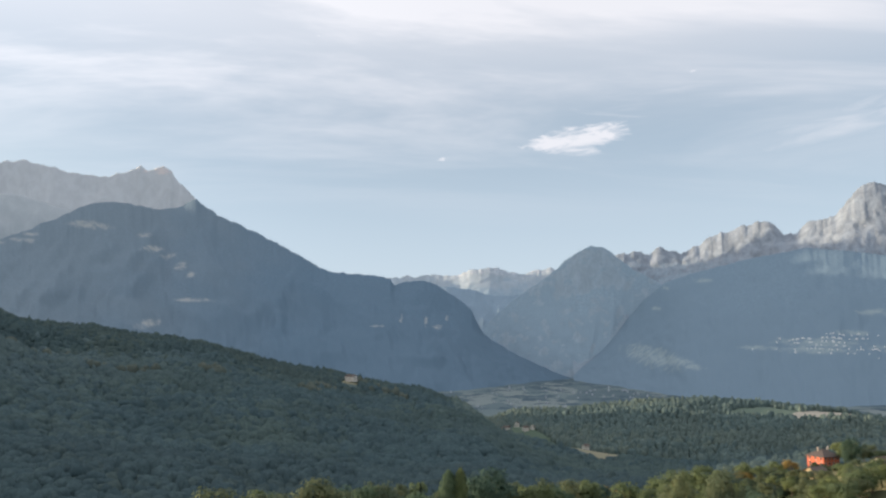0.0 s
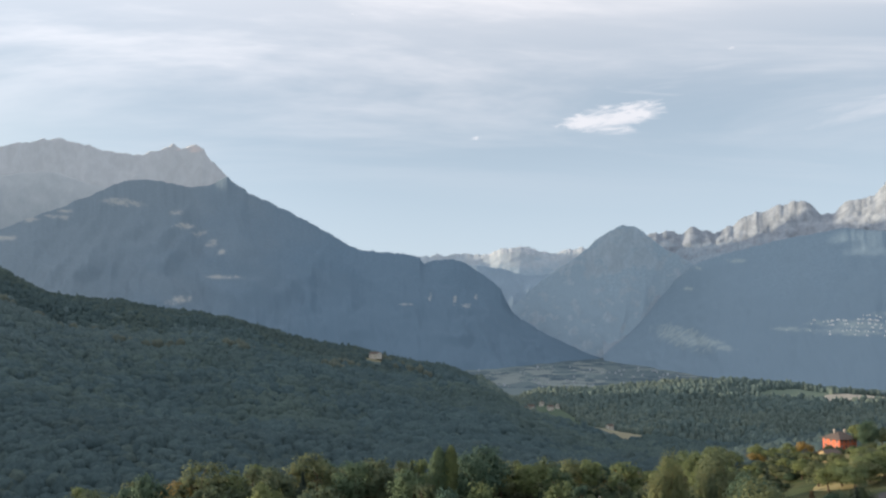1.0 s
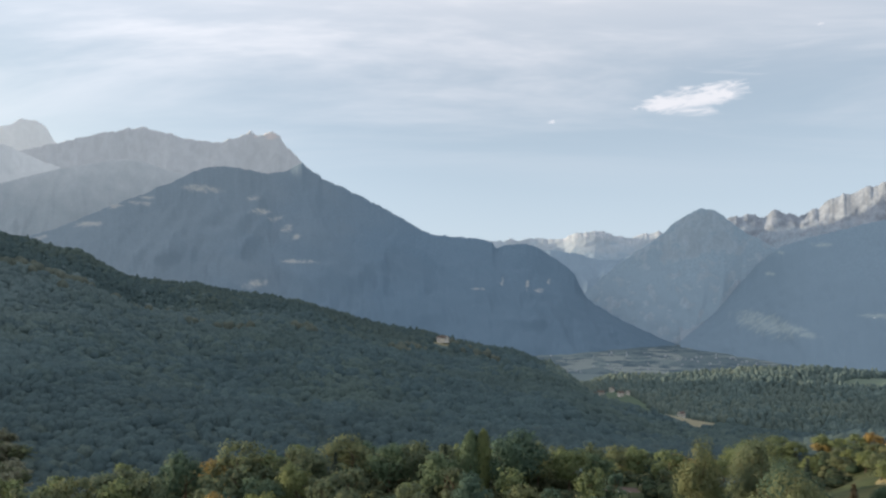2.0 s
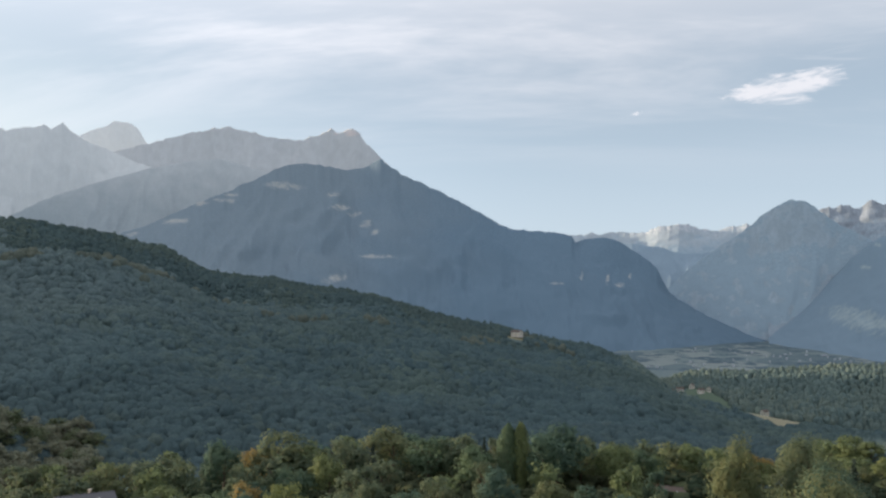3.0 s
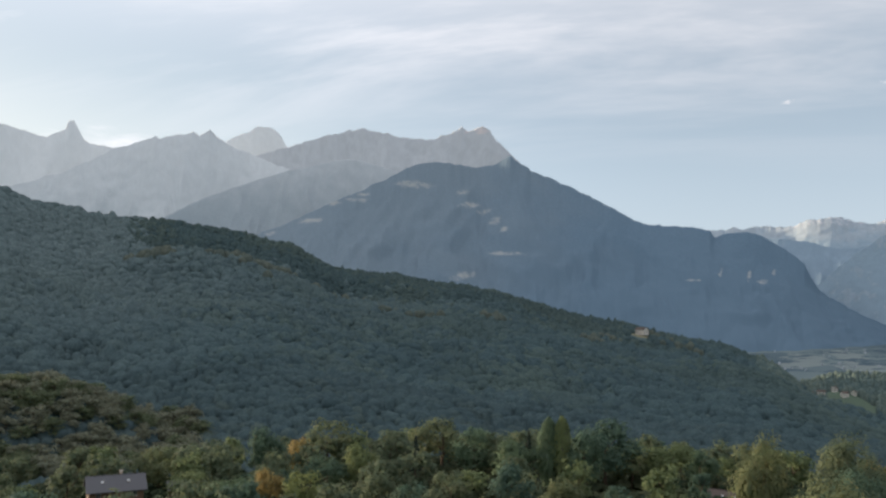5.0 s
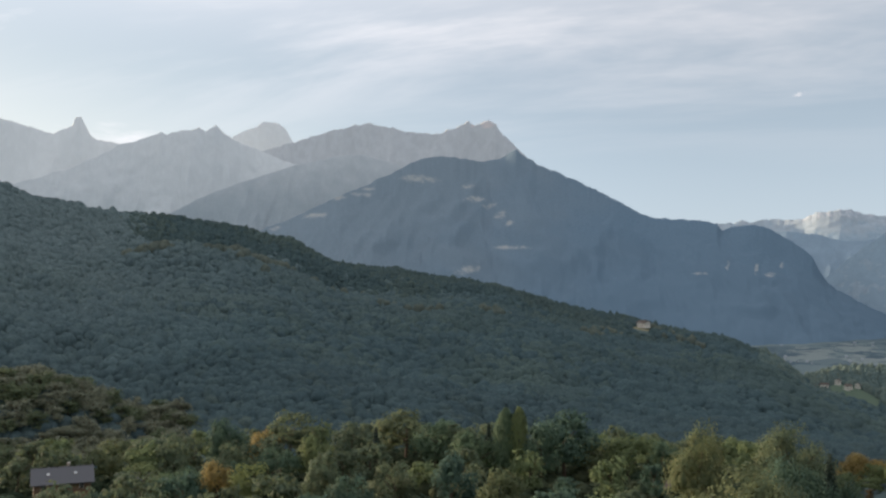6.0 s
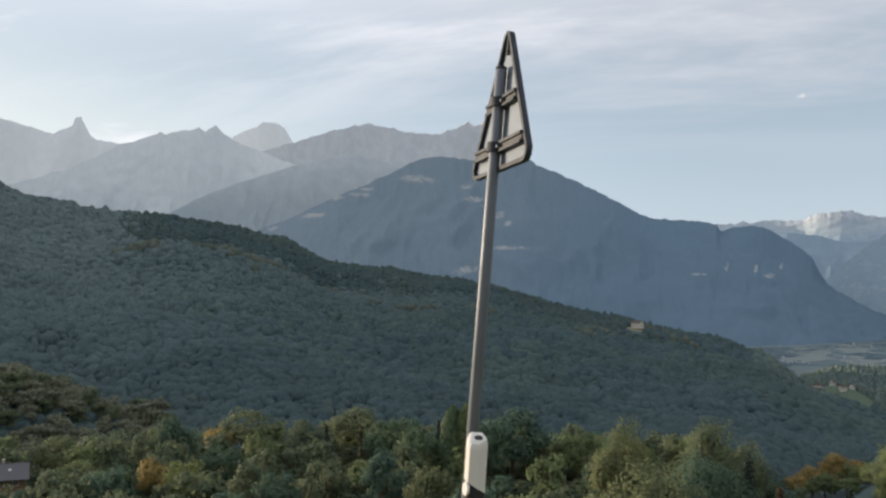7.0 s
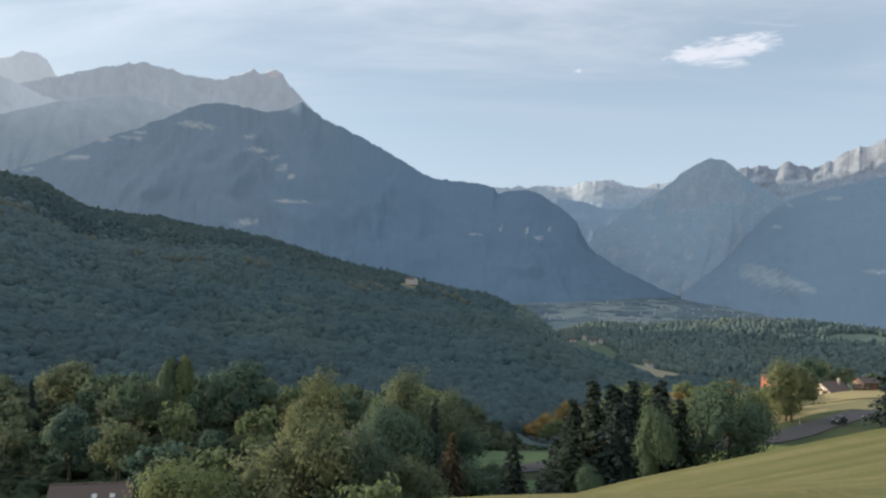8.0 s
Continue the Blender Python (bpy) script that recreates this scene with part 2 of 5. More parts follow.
def plain(name, color, rough=0.7, vary=0.15, scale=2.0, metal=0.0, spec=0.3, depth=0.01):
    k = Nodes(name)
    a, b = k.noise(scale, 5), k.noise(scale * 9, 3)
    col = k.mix(k.math("ADD", k.math("MULTIPLY", a, 0.6), k.math("MULTIPLY", b, 0.4)), tuple(c * (1 - vary) for c in color), tuple(c * (1 + vary) for c in color))
    return k.surface(col, k.step(a, 0.2, 0.8, max(rough - 0.1, 0.02), min(rough + 0.1, 1)), k.bump(b, 0.3, depth), metal, spec)


def ground_skin():
    """Hay meadow, rougher grass and field tones further off."""
    k = Nodes("hay_and_grass")
    x, y, z = k.split(k.pos)
    s = k.math("ADD", k.math("MULTIPLY", x, 0.728 * 0.03), k.math("MULTIPLY", y, 0.686 * 0.03))
    n = k.math("ADD", k.math("MULTIPLY", x, -0.686 * 0.8), k.math("MULTIPLY", y, 0.728 * 0.8))
    along = k.n.new("ShaderNodeCombineXYZ")
    k.l.new(s, along.inputs[0])
    k.l.new(n, along.inputs[1])
    rows = k.noise(0.55, 5, 0.65, vector=along.outputs[0], dist=0.3)
    fine = k.noise(5.0, 4, 0.7)
    hay = k.mix(k.step(rows, 0.35, 0.68), (0.165, 0.166, 0.064), (0.268, 0.240, 0.108))
    hay = k.mix(k.step(fine, 0.35, 0.7, 0.0, 0.55), hay, (0.11, 0.12, 0.045))
    hay = k.mix(k.step(k.noise(0.35, 5, 0.7), 0.45, 0.7, 0.0, 0.6), hay, (0.14, 0.155, 0.060))
    green = k.mix(k.step(k.noise(0.05, 4), 0.4, 0.6), (0.045, 0.062, 0.034), (0.075, 0.092, 0.046))
    blot = k.step(k.math("ADD", k.noise(0.012, 4, 0.6), k.math("MULTIPLY", k.math("SUBTRACT", fine, 0.5), 0.05)), 0.50, 0.56)
    dx, dy = k.math("SUBTRACT", x, 110.0), k.math("SUBTRACT", y, 110.0)
    near = k.math("SQRT", k.math("ADD", k.math("MULTIPLY", dx, dx), k.math("MULTIPLY", dy, dy)))
    col = k.mix(k.step(near, 95.0, 130.0), hay, green)
    col = k.mix(k.math("MULTIPLY", blot, k.math("MULTIPLY", k.step(near, 120.0, 200.0), k.step(near, 380.0, 300.0))), col, (0.070, 0.075, 0.040))
    # far ground takes the blue haze tint of the crowns above it
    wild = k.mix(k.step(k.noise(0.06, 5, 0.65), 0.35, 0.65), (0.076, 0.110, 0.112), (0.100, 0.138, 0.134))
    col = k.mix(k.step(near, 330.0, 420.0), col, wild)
    # fields and bare soil with edges of their own; the first two, dry grass, lightened for missing sun
    for cx, cy, rx, ry, tone in ((183, 336, 27, 42, (0.34, 0.295, 0.150)), (146, 316, 10, 14, (0.33, 0.29, 0.155)), (150, 225, 44, 30, (0.17, 0.20, 0.075)), (240, 1280, 46, 60, (0.26, 0.245, 0.17)), (160, 1440, 50, 110, (0.108, 0.148, 0.108)), (195, 1360, 45, 70, (0.112, 0.150, 0.112)), (740, 1545, 125, 34, (0.42, 0.385, 0.32)), (600, 1575, 66, 32, (0.145, 0.190, 0.150)), (-160, 1458, 17, 24, (0.22, 0.205, 0.13)), (96, 216, 22, 18, (0.085, 0.130, 0.062)), (90, 262, 17, 34, (0.085, 0.130, 0.066)), (38, 292, 14, 7, (0.25, 0.235, 0.11))):
        u, v = k.math("DIVIDE", k.math("SUBTRACT", x, float(cx)), float(rx)), k.math("DIVIDE", k.math("SUBTRACT", y, float(cy)), float(ry))
        d = k.math("ADD", k.math("ADD", k.math("MULTIPLY", u, u), k.math("MULTIPLY", v, v)), k.math("MULTIPLY", k.math("SUBTRACT", k.noise(0.03, 4), 0.5), 1.2))
        col = k.mix(k.step(d, 1.05, 0.9), col, tone)
    return k.surface(col, 0.95, k.bump(fine, 0.7, 0.12), spec=0.05)


def valley_skin():
    """The valley floor: a patchwork of fields, lanes and groves, with distance haze put into the colours."""
    k = Nodes("hazed_valley_fields")
    v = k.n.new("ShaderNodeTexVoronoi")
    v.inputs["Scale"].default_value = 0.011
    q = k.n.new("ShaderNodeMapping")
    q.inputs["Scale"].default_value = (1.0, 0.45, 1.0)
    k.l.new(k.pos, q.inputs[0])
    k.l.new(q.outputs[0], v.inputs["Vector"])
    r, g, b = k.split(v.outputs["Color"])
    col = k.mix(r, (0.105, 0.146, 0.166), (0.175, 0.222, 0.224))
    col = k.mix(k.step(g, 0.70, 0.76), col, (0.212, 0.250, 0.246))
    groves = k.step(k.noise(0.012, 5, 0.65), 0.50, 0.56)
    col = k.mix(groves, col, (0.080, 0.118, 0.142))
    return k.surface(col, 0.95, spec=0.03)


# distance haze is put into these base colours, bluer and paler further off
M_MAIN = mountain_skin("hazed_mountain_woods", (0.136, 0.204, 0.278), (0.225, 0.28, 0.33), (0.430, 0.440, 0.425), 900, 0.22, 0.325, crisp=0.45, west_haze=(-450, -1250, (0.195, 0.250, 0.292)),
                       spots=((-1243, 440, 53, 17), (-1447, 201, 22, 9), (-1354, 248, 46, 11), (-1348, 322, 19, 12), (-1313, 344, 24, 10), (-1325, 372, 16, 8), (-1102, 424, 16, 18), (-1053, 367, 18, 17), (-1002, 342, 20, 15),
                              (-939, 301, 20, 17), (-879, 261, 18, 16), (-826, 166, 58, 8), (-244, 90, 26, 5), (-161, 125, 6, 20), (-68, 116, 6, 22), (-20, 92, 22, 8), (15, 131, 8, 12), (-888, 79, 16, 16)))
M_SHOULDER = mountain_skin("hazed_shoulder_woods", (0.355, 0.405, 0.450), (0.545, 0.575, 0.605), (0.40, 0.445, 0.485), 480, 0.2, 0.34, crisp=0.25, fade=200)
# the two pink spots paint low sunlight onto the twin tooth
M_PEAK = mountain_skin("hazed_limestone_ridge", (0.45, 0.495, 0.54), (0.555, 0.575, 0.605), (0.74, 0.65, 0.62), 520, 0.2, 0.10, crisp=0.35, fade=160, spots=((-1322, 842, 34, 22), (-1400, 842, 14, 12)))
M_LEFT = mountain_skin("hazed_ridge_rock", (0.515, 0.555, 0.590), (0.68, 0.705, 0.73), (0.59, 0.62, 0.65), 430, 0.2, 0.36, crisp=0.25, fade=240)
M_PALE = mountain_skin("hazed_far_rock", (0.74, 0.765, 0.79), (0.79, 0.805, 0.82), (0.76, 0.78, 0.80), 520, 0.2, 0.3, crisp=0.2, fade=260)
M_SNOW = mountain_skin("hazed_snow_range_rock", (0.33, 0.42, 0.51), (0.42, 0.48, 0.54), (0.36, 0.44, 0.52), 360, 0.2, 0.3, snow=(420, 0.50), crisp=0.5, fade=60)
M_GAP = mountain_skin("hazed_gap_woods", (0.265, 0.350, 0.440), (0.30, 0.38, 0.46), (0.30, 0.38, 0.46), 520, 0.2, 0.33, crisp=0.4)
M_DOME = mountain_skin("hazed_dome_woods", (0.290, 0.380, 0.465), (0.34, 0.415, 0.485), (0.40, 0.47, 0.53), 760, 0.40, 0.35, crisp=0.6, spots=((785, 116, 24, 12), (830, 66, 44, 30), (860, 40, 50, 36), (720, 395, 22, 7), (600, 335, 15, 20)))
M_CRAG = mountain_skin("sunlit_limestone_crags", (0.28, 0.345, 0.415), (0.292, 0.330, 0.385), (0.30, 0.345, 0.40), 380, 0.60, 0.36, snow=(500, 0.36), crisp=1.2)
M_SIDE = mountain_skin("hazed_side_woods", (0.190, 0.265, 0.340), (0.25, 0.32, 0.38), (0.33, 0.395, 0.405), 760, 0.38, 0.36, crisp=0.6,
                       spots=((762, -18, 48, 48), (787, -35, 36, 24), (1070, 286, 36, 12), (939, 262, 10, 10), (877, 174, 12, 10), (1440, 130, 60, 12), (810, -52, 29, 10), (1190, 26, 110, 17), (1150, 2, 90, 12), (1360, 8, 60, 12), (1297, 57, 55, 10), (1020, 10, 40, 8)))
M_GROUND = ground_skin()
M_VALLEY = valley_skin()
# far crowns: greens made bluer and paler, with the haze in the colour
M_HILLWOOD = wood_stuff("hazed_hill_crowns", (0.070, 0.110, 0.120), (0.092, 0.138, 0.142), (0.102, 0.142, 0.126), 0.18, pale=(0.166, 0.212, 0.212))
# a darker copy of the hill wood, for the shade behind the spur
M_HOLLOWWOOD = wood_stuff("hollow_shade_crowns", (0.066, 0.101, 0.106), (0.086, 0.126, 0.122), (0.100, 0.132, 0.112), 0.16)
M_KNOLLWOOD = wood_stuff("hazed_knoll_crowns", (0.108, 0.156, 0.152), (0.170, 0.224, 0.202), (0.172, 0.210, 0.172), 0.16)
M_SHADEWOOD = wood_stuff("hazed_ravine_crowns", (0.068, 0.105, 0.114), (0.090, 0.132, 0.134), (0.102, 0.136, 0.120), 0.12, pale=(0.125, 0.160, 0.160))
# lighter, warmer crowns: low sun on the rim put into the colour
M_RIMWOOD = wood_stuff("lit_rim_crowns", (0.110, 0.135, 0.116), (0.155, 0.168, 0.132), (0.135, 0.150, 0.122), 0.1)
M_UNDER = wood_stuff("undergrowth_leaves", (0.040, 0.062, 0.040), (0.080, 0.108, 0.062), (0.11, 0.115, 0.06), 0.16)
M_BARK = plain("bark", (0.10, 0.075, 0.055), 0.9, 0.4, 3.0, depth=0.05)
# these leaf greens have some haze blue mixed in
L_GREEN = leaf_skin("green_leaves", (0.074, 0.126, 0.098), (0.150, 0.222, 0.158))
L_OLIVE = leaf_skin("olive_leaves", (0.106, 0.146, 0.100), (0.208, 0.248, 0.148), 0.18)
L_LIGHT = leaf_skin("yellow_green_leaves", (0.138, 0.184, 0.096), (0.256, 0.302, 0.146), 0.06)
# paler than the nearer leaves, haze put into the colour
L_FAR = leaf_skin("hazed_knoll_leaves", (0.190, 0.218, 0.186), (0.310, 0.328, 0.250), 0.30)
# autumn colour, raised further for sun that misses these trees
L_AUTUMN = leaf_skin("turning_leaves", (0.290, 0.215, 0.090), (0.500, 0.380, 0.150), 0.2)
L_RUSSET = leaf_skin("russet_leaves", (0.062, 0.056, 0.044), (0.105, 0.088, 0.064), 0.2)
L_NEEDLE = leaf_skin("spruce_needles", (0.028, 0.044, 0.036), (0.050, 0.070, 0.054), 0.0, 0.15)
M_ASPHALT = plain("asphalt", (0.055, 0.055, 0.058), 0.85, 0.2, 0.8, depth=0.01)


# ---- terrain: plan in metres, the far land drawn nearer to fit the camera's view ----
OX, OY = 60.0, 46.0          # the plan's centre, about the middle of the drive


def smooth(a, b, v):
    k = np.clip((v - a) / (b - a), 0, 1)
    return k * k * (3 - 2 * k)


def lattice(ix, iy, seed):
    h = (ix.astype(np.int64) * 374761393 + iy.astype(np.int64) * 668265263 + seed * 974634777) & 0x7FFFFFFF
    h = ((h ^ (h >> 13)) * 1274126177) & 0x7FFFFFFF
    return (h ^ (h >> 16)) & 0xFFFF


def grain(x, y, seed=0):
    """Gradient noise, about -0.7 to 0.7."""
    x, y = np.broadcast_arrays(np.asarray(x, float), np.asarray(y, float))
    ix, iy = np.floor(x), np.floor(y)
    fx, fy = x - ix, y - iy
    ux, uy = fx * fx * fx * (fx * (fx * 6 - 15) + 10), fy * fy * fy * (fy * (fy * 6 - 15) + 10)

    def dot(ox, oy):
        a = lattice(ix + ox, iy + oy, seed) * (2 * np.pi / 65536)
        return np.cos(a) * (fx - ox) + np.sin(a) * (fy - oy)
    low = dot(0, 0) * (1 - ux) + dot(1, 0) * ux
    high = dot(0, 1) * (1 - ux) + dot(1, 1) * ux
    return low * (1 - uy) + high * uy


def fbm(x, y, octaves=4, seed=0, gain=0.5):
    return sum(gain ** k * grain(np.asarray(x) * 2.03 ** k, np.asarray(y) * 2.03 ** k, seed + k) for k in range(octaves))


def ridged(x, y, octaves=4, seed=0):
    return sum(0.5 ** k * (1 - 2.2 * np.abs(grain(np.asarray(x) * 2.1 ** k, np.asarray(y) * 2.1 ** k, seed + k))) for k in range(octaves)) / 1.9


# the road's centre line: down the hillside, then a wide bend to the left below the meadow
ROAD = [(-148, -106, 14.4), (-72, -49, 5.9), (0.9, -1.3, -1.6), (48.6, 33.9, -6.9), (94.0, 72.3, -12.2), (136, 112, -17.4), (172, 148, -22.3),
        (203, 185, -27.4), (221, 225, -32.6), (219, 264, -37.6), (200, 290, -41.3), (177, 292, -43), (162, 276, -43.6), (148, 259, -44.2), (131, 249, -45.4), (105, 241, -48.8), (70, 234, -53.5)]


def road_line(step=2.0):
    p = np.array(ROAD, float)
    d = np.r_[0, np.cumsum(np.hypot(*np.diff(p[:, :2], axis=0).T))]
    tang = np.gradient(p, d, axis=0)
    out = []
    for i in range(len(p) - 1):
        h = d[i + 1] - d[i]
        for u in np.arange(0, 1, step / h):
            a, b, c, e = 2 * u**3 - 3 * u**2 + 1, u**3 - 2 * u**2 + u, -2 * u**3 + 3 * u**2, u**3 - u**2
            out.append(a * p[i] + b * h * tang[i] + c * p[i + 1] + e * h * tang[i + 1])
    return np.array(out + [p[-1]])


ROADS = road_line()
UX, UY = 0.728, 0.686        # the straight's direction; its left is the valley side
HILL_AZ = [-75, -60, -51, -48, -44.5, -41.5, -36.5, -33, -30, -26.8, -19, -16, -11.3, -7.6, -4, -1.4, -0.2, 1.2, 3, 6]
HILL_Z = [30, 100, 168, 145, 130, 131, 113, 94, 56, 47, 21, -4, -31, -50, -68, -90, -112, -150, -185, -210]
NOSE_AZ = [-8, -2, -0.5, 1.5, 3.5, 5.4, 9.3, 12.7, 14.5, 20]
NOSE_Z = [-150, -112, -104, -122, -135, -147, -166, -180, -195, -225]
KNOLL_AZ = [-1.5, 0.6, 2.7, 7.4, 12.8, 15.4, 20, 24, 29, 40, 60]
KNOLL_Z = [-185, -150, -126, -119, -102, -97, -105, -113, -128, -150, -160]


def ground_z(x, y):
    x, y = np.asarray(x, float), np.asarray(y, float)
    dx, dy = x - OX, y - OY
    r, az = np.hypot(dx, dy), np.degrees(np.arctan2(dx, dy))
    # hillside below the road
    rx, ry = x - 106.0, y - 85.0
    s, n = rx * UX + ry * UY, -rx * UY + ry * UX
    brow = -29.4 + 0.02 * np.clip(s, -150, 110) + 0.75 * smooth(25, 50, s) + 0.3 * smooth(50, 95, s)
    edge = np.interp(s, [-350, -136, 0, 60, 200], [22, -1.9, -14.0, -19.0, -30])
    near = edge + (brow - edge) * (np.clip(n, 0, 43) - 3.5) / 39.5
    steps = [43, 60, 95, 134, 214, 290, 400, 620]
    below = np.interp(n, steps, [0, 9, 22, 28, 35, 41, 58, 100])
    below = below + (np.interp(n, steps, [0, 7, 19, 27, 39, 56, 78, 100]) - below) * smooth(60, 200, s)
    z = np.where(n > 43, brow - below, near)
    z = np.where(n < -3.5, edge + np.clip(-n - 3.5, 0, 600) * 0.33, z)
    # the valley and its hills
    floor = np.interp(r, [500, 650, 1300, 1900, 3400, 5000], [-110, -122, -172, -158, -117, -95])
    hz = np.interp(az, HILL_AZ, HILL_Z) - 3.8 + 4.5 * fbm(az / 2.4, az * 0 + 4.1, 3, 21)
    front = np.clip((1520 - r) / 900, 0, 1.3)
    hill = hz - (hz + 118) * front ** 0.92 - 0.30 * np.clip(r - 1520, 0, 900)
    hill = hill + 26 * fbm(x / 260, y / 260, 3, 5) * smooth(0.02, 0.25, front)
    # a spur runs down across the hill's face, with a hollow behind it
    fold = smooth(-46, -39, az) * (1 - smooth(-12, -6, az)) * (hz + 118) / 200
    at = 0.34 + 0.03 * fbm(az / 6.0, az * 0 + 1.7, 2, 6)
    hill = hill + fold * (15 * np.exp(-((front - at) / 0.085) ** 2) - 20 * np.exp(-((front - at + 0.15) / 0.075) ** 2))
    kz = np.interp(az, KNOLL_AZ, KNOLL_Z)
    kf = np.clip((1680 - r) / 420, 0, 1.2)
    knoll = kz - (kz + 185) * kf ** 1.15 - 0.25 * np.clip(r - 1680, 0, 900) + 10 * fbm(x / 120, y / 120, 3, 9) * smooth(0.02, 0.3, kf)
    # the hill's nose, running out to the right before the saddle
    nz = np.interp(az, NOSE_AZ, NOSE_Z)
    nose = nz - 0.0011 * np.abs(r - 1090) ** 1.75
    # a wooded bump on the left, nearer than the hill
    bump = -77 - 0.0038 * ((x + 425) ** 2 + (y - 475) ** 2)
    far = np.maximum(np.maximum(np.maximum(floor, nose), bump), np.maximum(np.where(az < 8, hill, -999), np.where(az > -2, knoll, -999)))
    far = far + 14 * np.exp(-((x - 118) ** 2 + (y - 1505) ** 2) / 65 ** 2) + 15 * np.exp(-((x - 225) ** 2 + (y - 1290) ** 2) / 85 ** 2)
    far = far + 4 * fbm(x / 90, y / 90, 3, 2)
    ahead = smooth(330, 560, n)
    z = z * (1 - ahead) + far * ahead
    z = z + 0.5 * fbm(x / 14, y / 14, 3, 3) * smooth(48, 70, n)
    # the side ravine below the lower road
    z = z - 17 * smooth(265, 400, y) * (1 - smooth(650, 800, y)) * smooth(60, 95, x) * (1 - smooth(105, 160, x))
    # the spur that carries the houses
    z = z + 6 * np.exp(-((x - 196) ** 2 + (y - 350) ** 2) / 38 ** 2) + 5 * np.exp(-((x - 195) ** 2 + (y - 405) ** 2) / 40 ** 2)
    # cut and fill along the road
    shape = x.shape
    best, bz = np.full(x.size, 1e9), np.zeros(x.size)
    fx, fy = x.ravel(), y.ravel()
    idx = np.where((np.abs(fx - 36) < 236) & (np.abs(fy - 95) < 250))[0]
    for k in range(0, len(idx), 4000):
        i = idx[k:k + 4000]
        d2 = (fx[i, None] - ROADS[None, :, 0]) ** 2 + (fy[i, None] - ROADS[None, :, 1]) ** 2
        j = d2.argmin(1)
        best[i], bz[i] = np.sqrt(d2[np.arange(len(i)), j]), ROADS[j, 2]
    best, bz = best.reshape(shape), bz.reshape(shape)
    w = 1 - smooth(4.2, 20, best)
    return z * (1 - w) + (bz - 0.14 - 0.1 * smooth(3.2, 4.2, best)) * w


# ---- end of terrain ----


# ---- land ----
def sheet(name, verts, faces, mat, smooth_shade=True):
    me = bpy.data.meshes.new(name)
    me.vertices.add(len(verts))
    me.vertices.foreach_set("co", np.asarray(verts, np.float32).ravel())
    faces = np.asarray(faces, np.int32)
    count, size = faces.shape
    me.loops.add(count * size)
    me.loops.foreach_set("vertex_index", faces.ravel())
    me.polygons.add(count)
    me.polygons.foreach_set("loop_start", np.arange(count, dtype=np.int32) * size)
    me.polygons.foreach_set("loop_total", np.full(count, size, np.int32))
    me.polygons.foreach_set("use_smooth", np.full(count, smooth_shade, bool))
    me.materials.append(mat)
    me.update(calc_edges=True)
    me.validate()
    return new(name, me)


def grid_faces(rows, cols, wrap=False):
    i, j = np.meshgrid(np.arange(rows - 1), np.arange(cols if wrap else cols - 1), indexing="ij")
    k = (j + 1) % cols
    return np.stack([i * cols + j, i * cols + k, (i + 1) * cols + k, (i + 1) * cols + j], -1).reshape(-1, 4)


def ground_sheet():
    rings = np.geomspace(318, 4950, 195)
    az = np.radians(np.r_[np.arange(-66, 46, 0.35), np.arange(46, 294, 2.5)])
    R, A = np.meshgrid(rings, az, indexing="ij")
    x, y = OX + R * np.sin(A), OY + R * np.cos(A)
    v = np.stack([x, y, ground_z(x, y)], -1).reshape(-1, 3)
    f = grid_faces(len(rings), len(az), True)
    g = np.arange(-345, 346, 3.0)
    X, Y = np.meshgrid(OX + g, OY + g)
    inner = np.stack([X, Y, ground_z(X, Y) - 0.25 * smooth(300, 318, np.hypot(X - OX, Y - OY))], -1).reshape(-1, 3)
    q = grid_faces(len(g), len(g))
    q = q[np.hypot(inner[q, 0] - OX, inner[q, 1] - OY).max(1) < 345]
    v, f = np.concatenate([v, inner]), np.concatenate([f[:, ::-1], q + len(v)])
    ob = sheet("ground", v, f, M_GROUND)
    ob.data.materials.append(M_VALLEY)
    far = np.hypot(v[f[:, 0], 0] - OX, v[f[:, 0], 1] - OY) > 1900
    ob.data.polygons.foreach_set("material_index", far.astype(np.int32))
    tagged(ob, "grassy hillside falling into a wide wooded valley with fields", "ground", kind="structure")


ground_sheet()


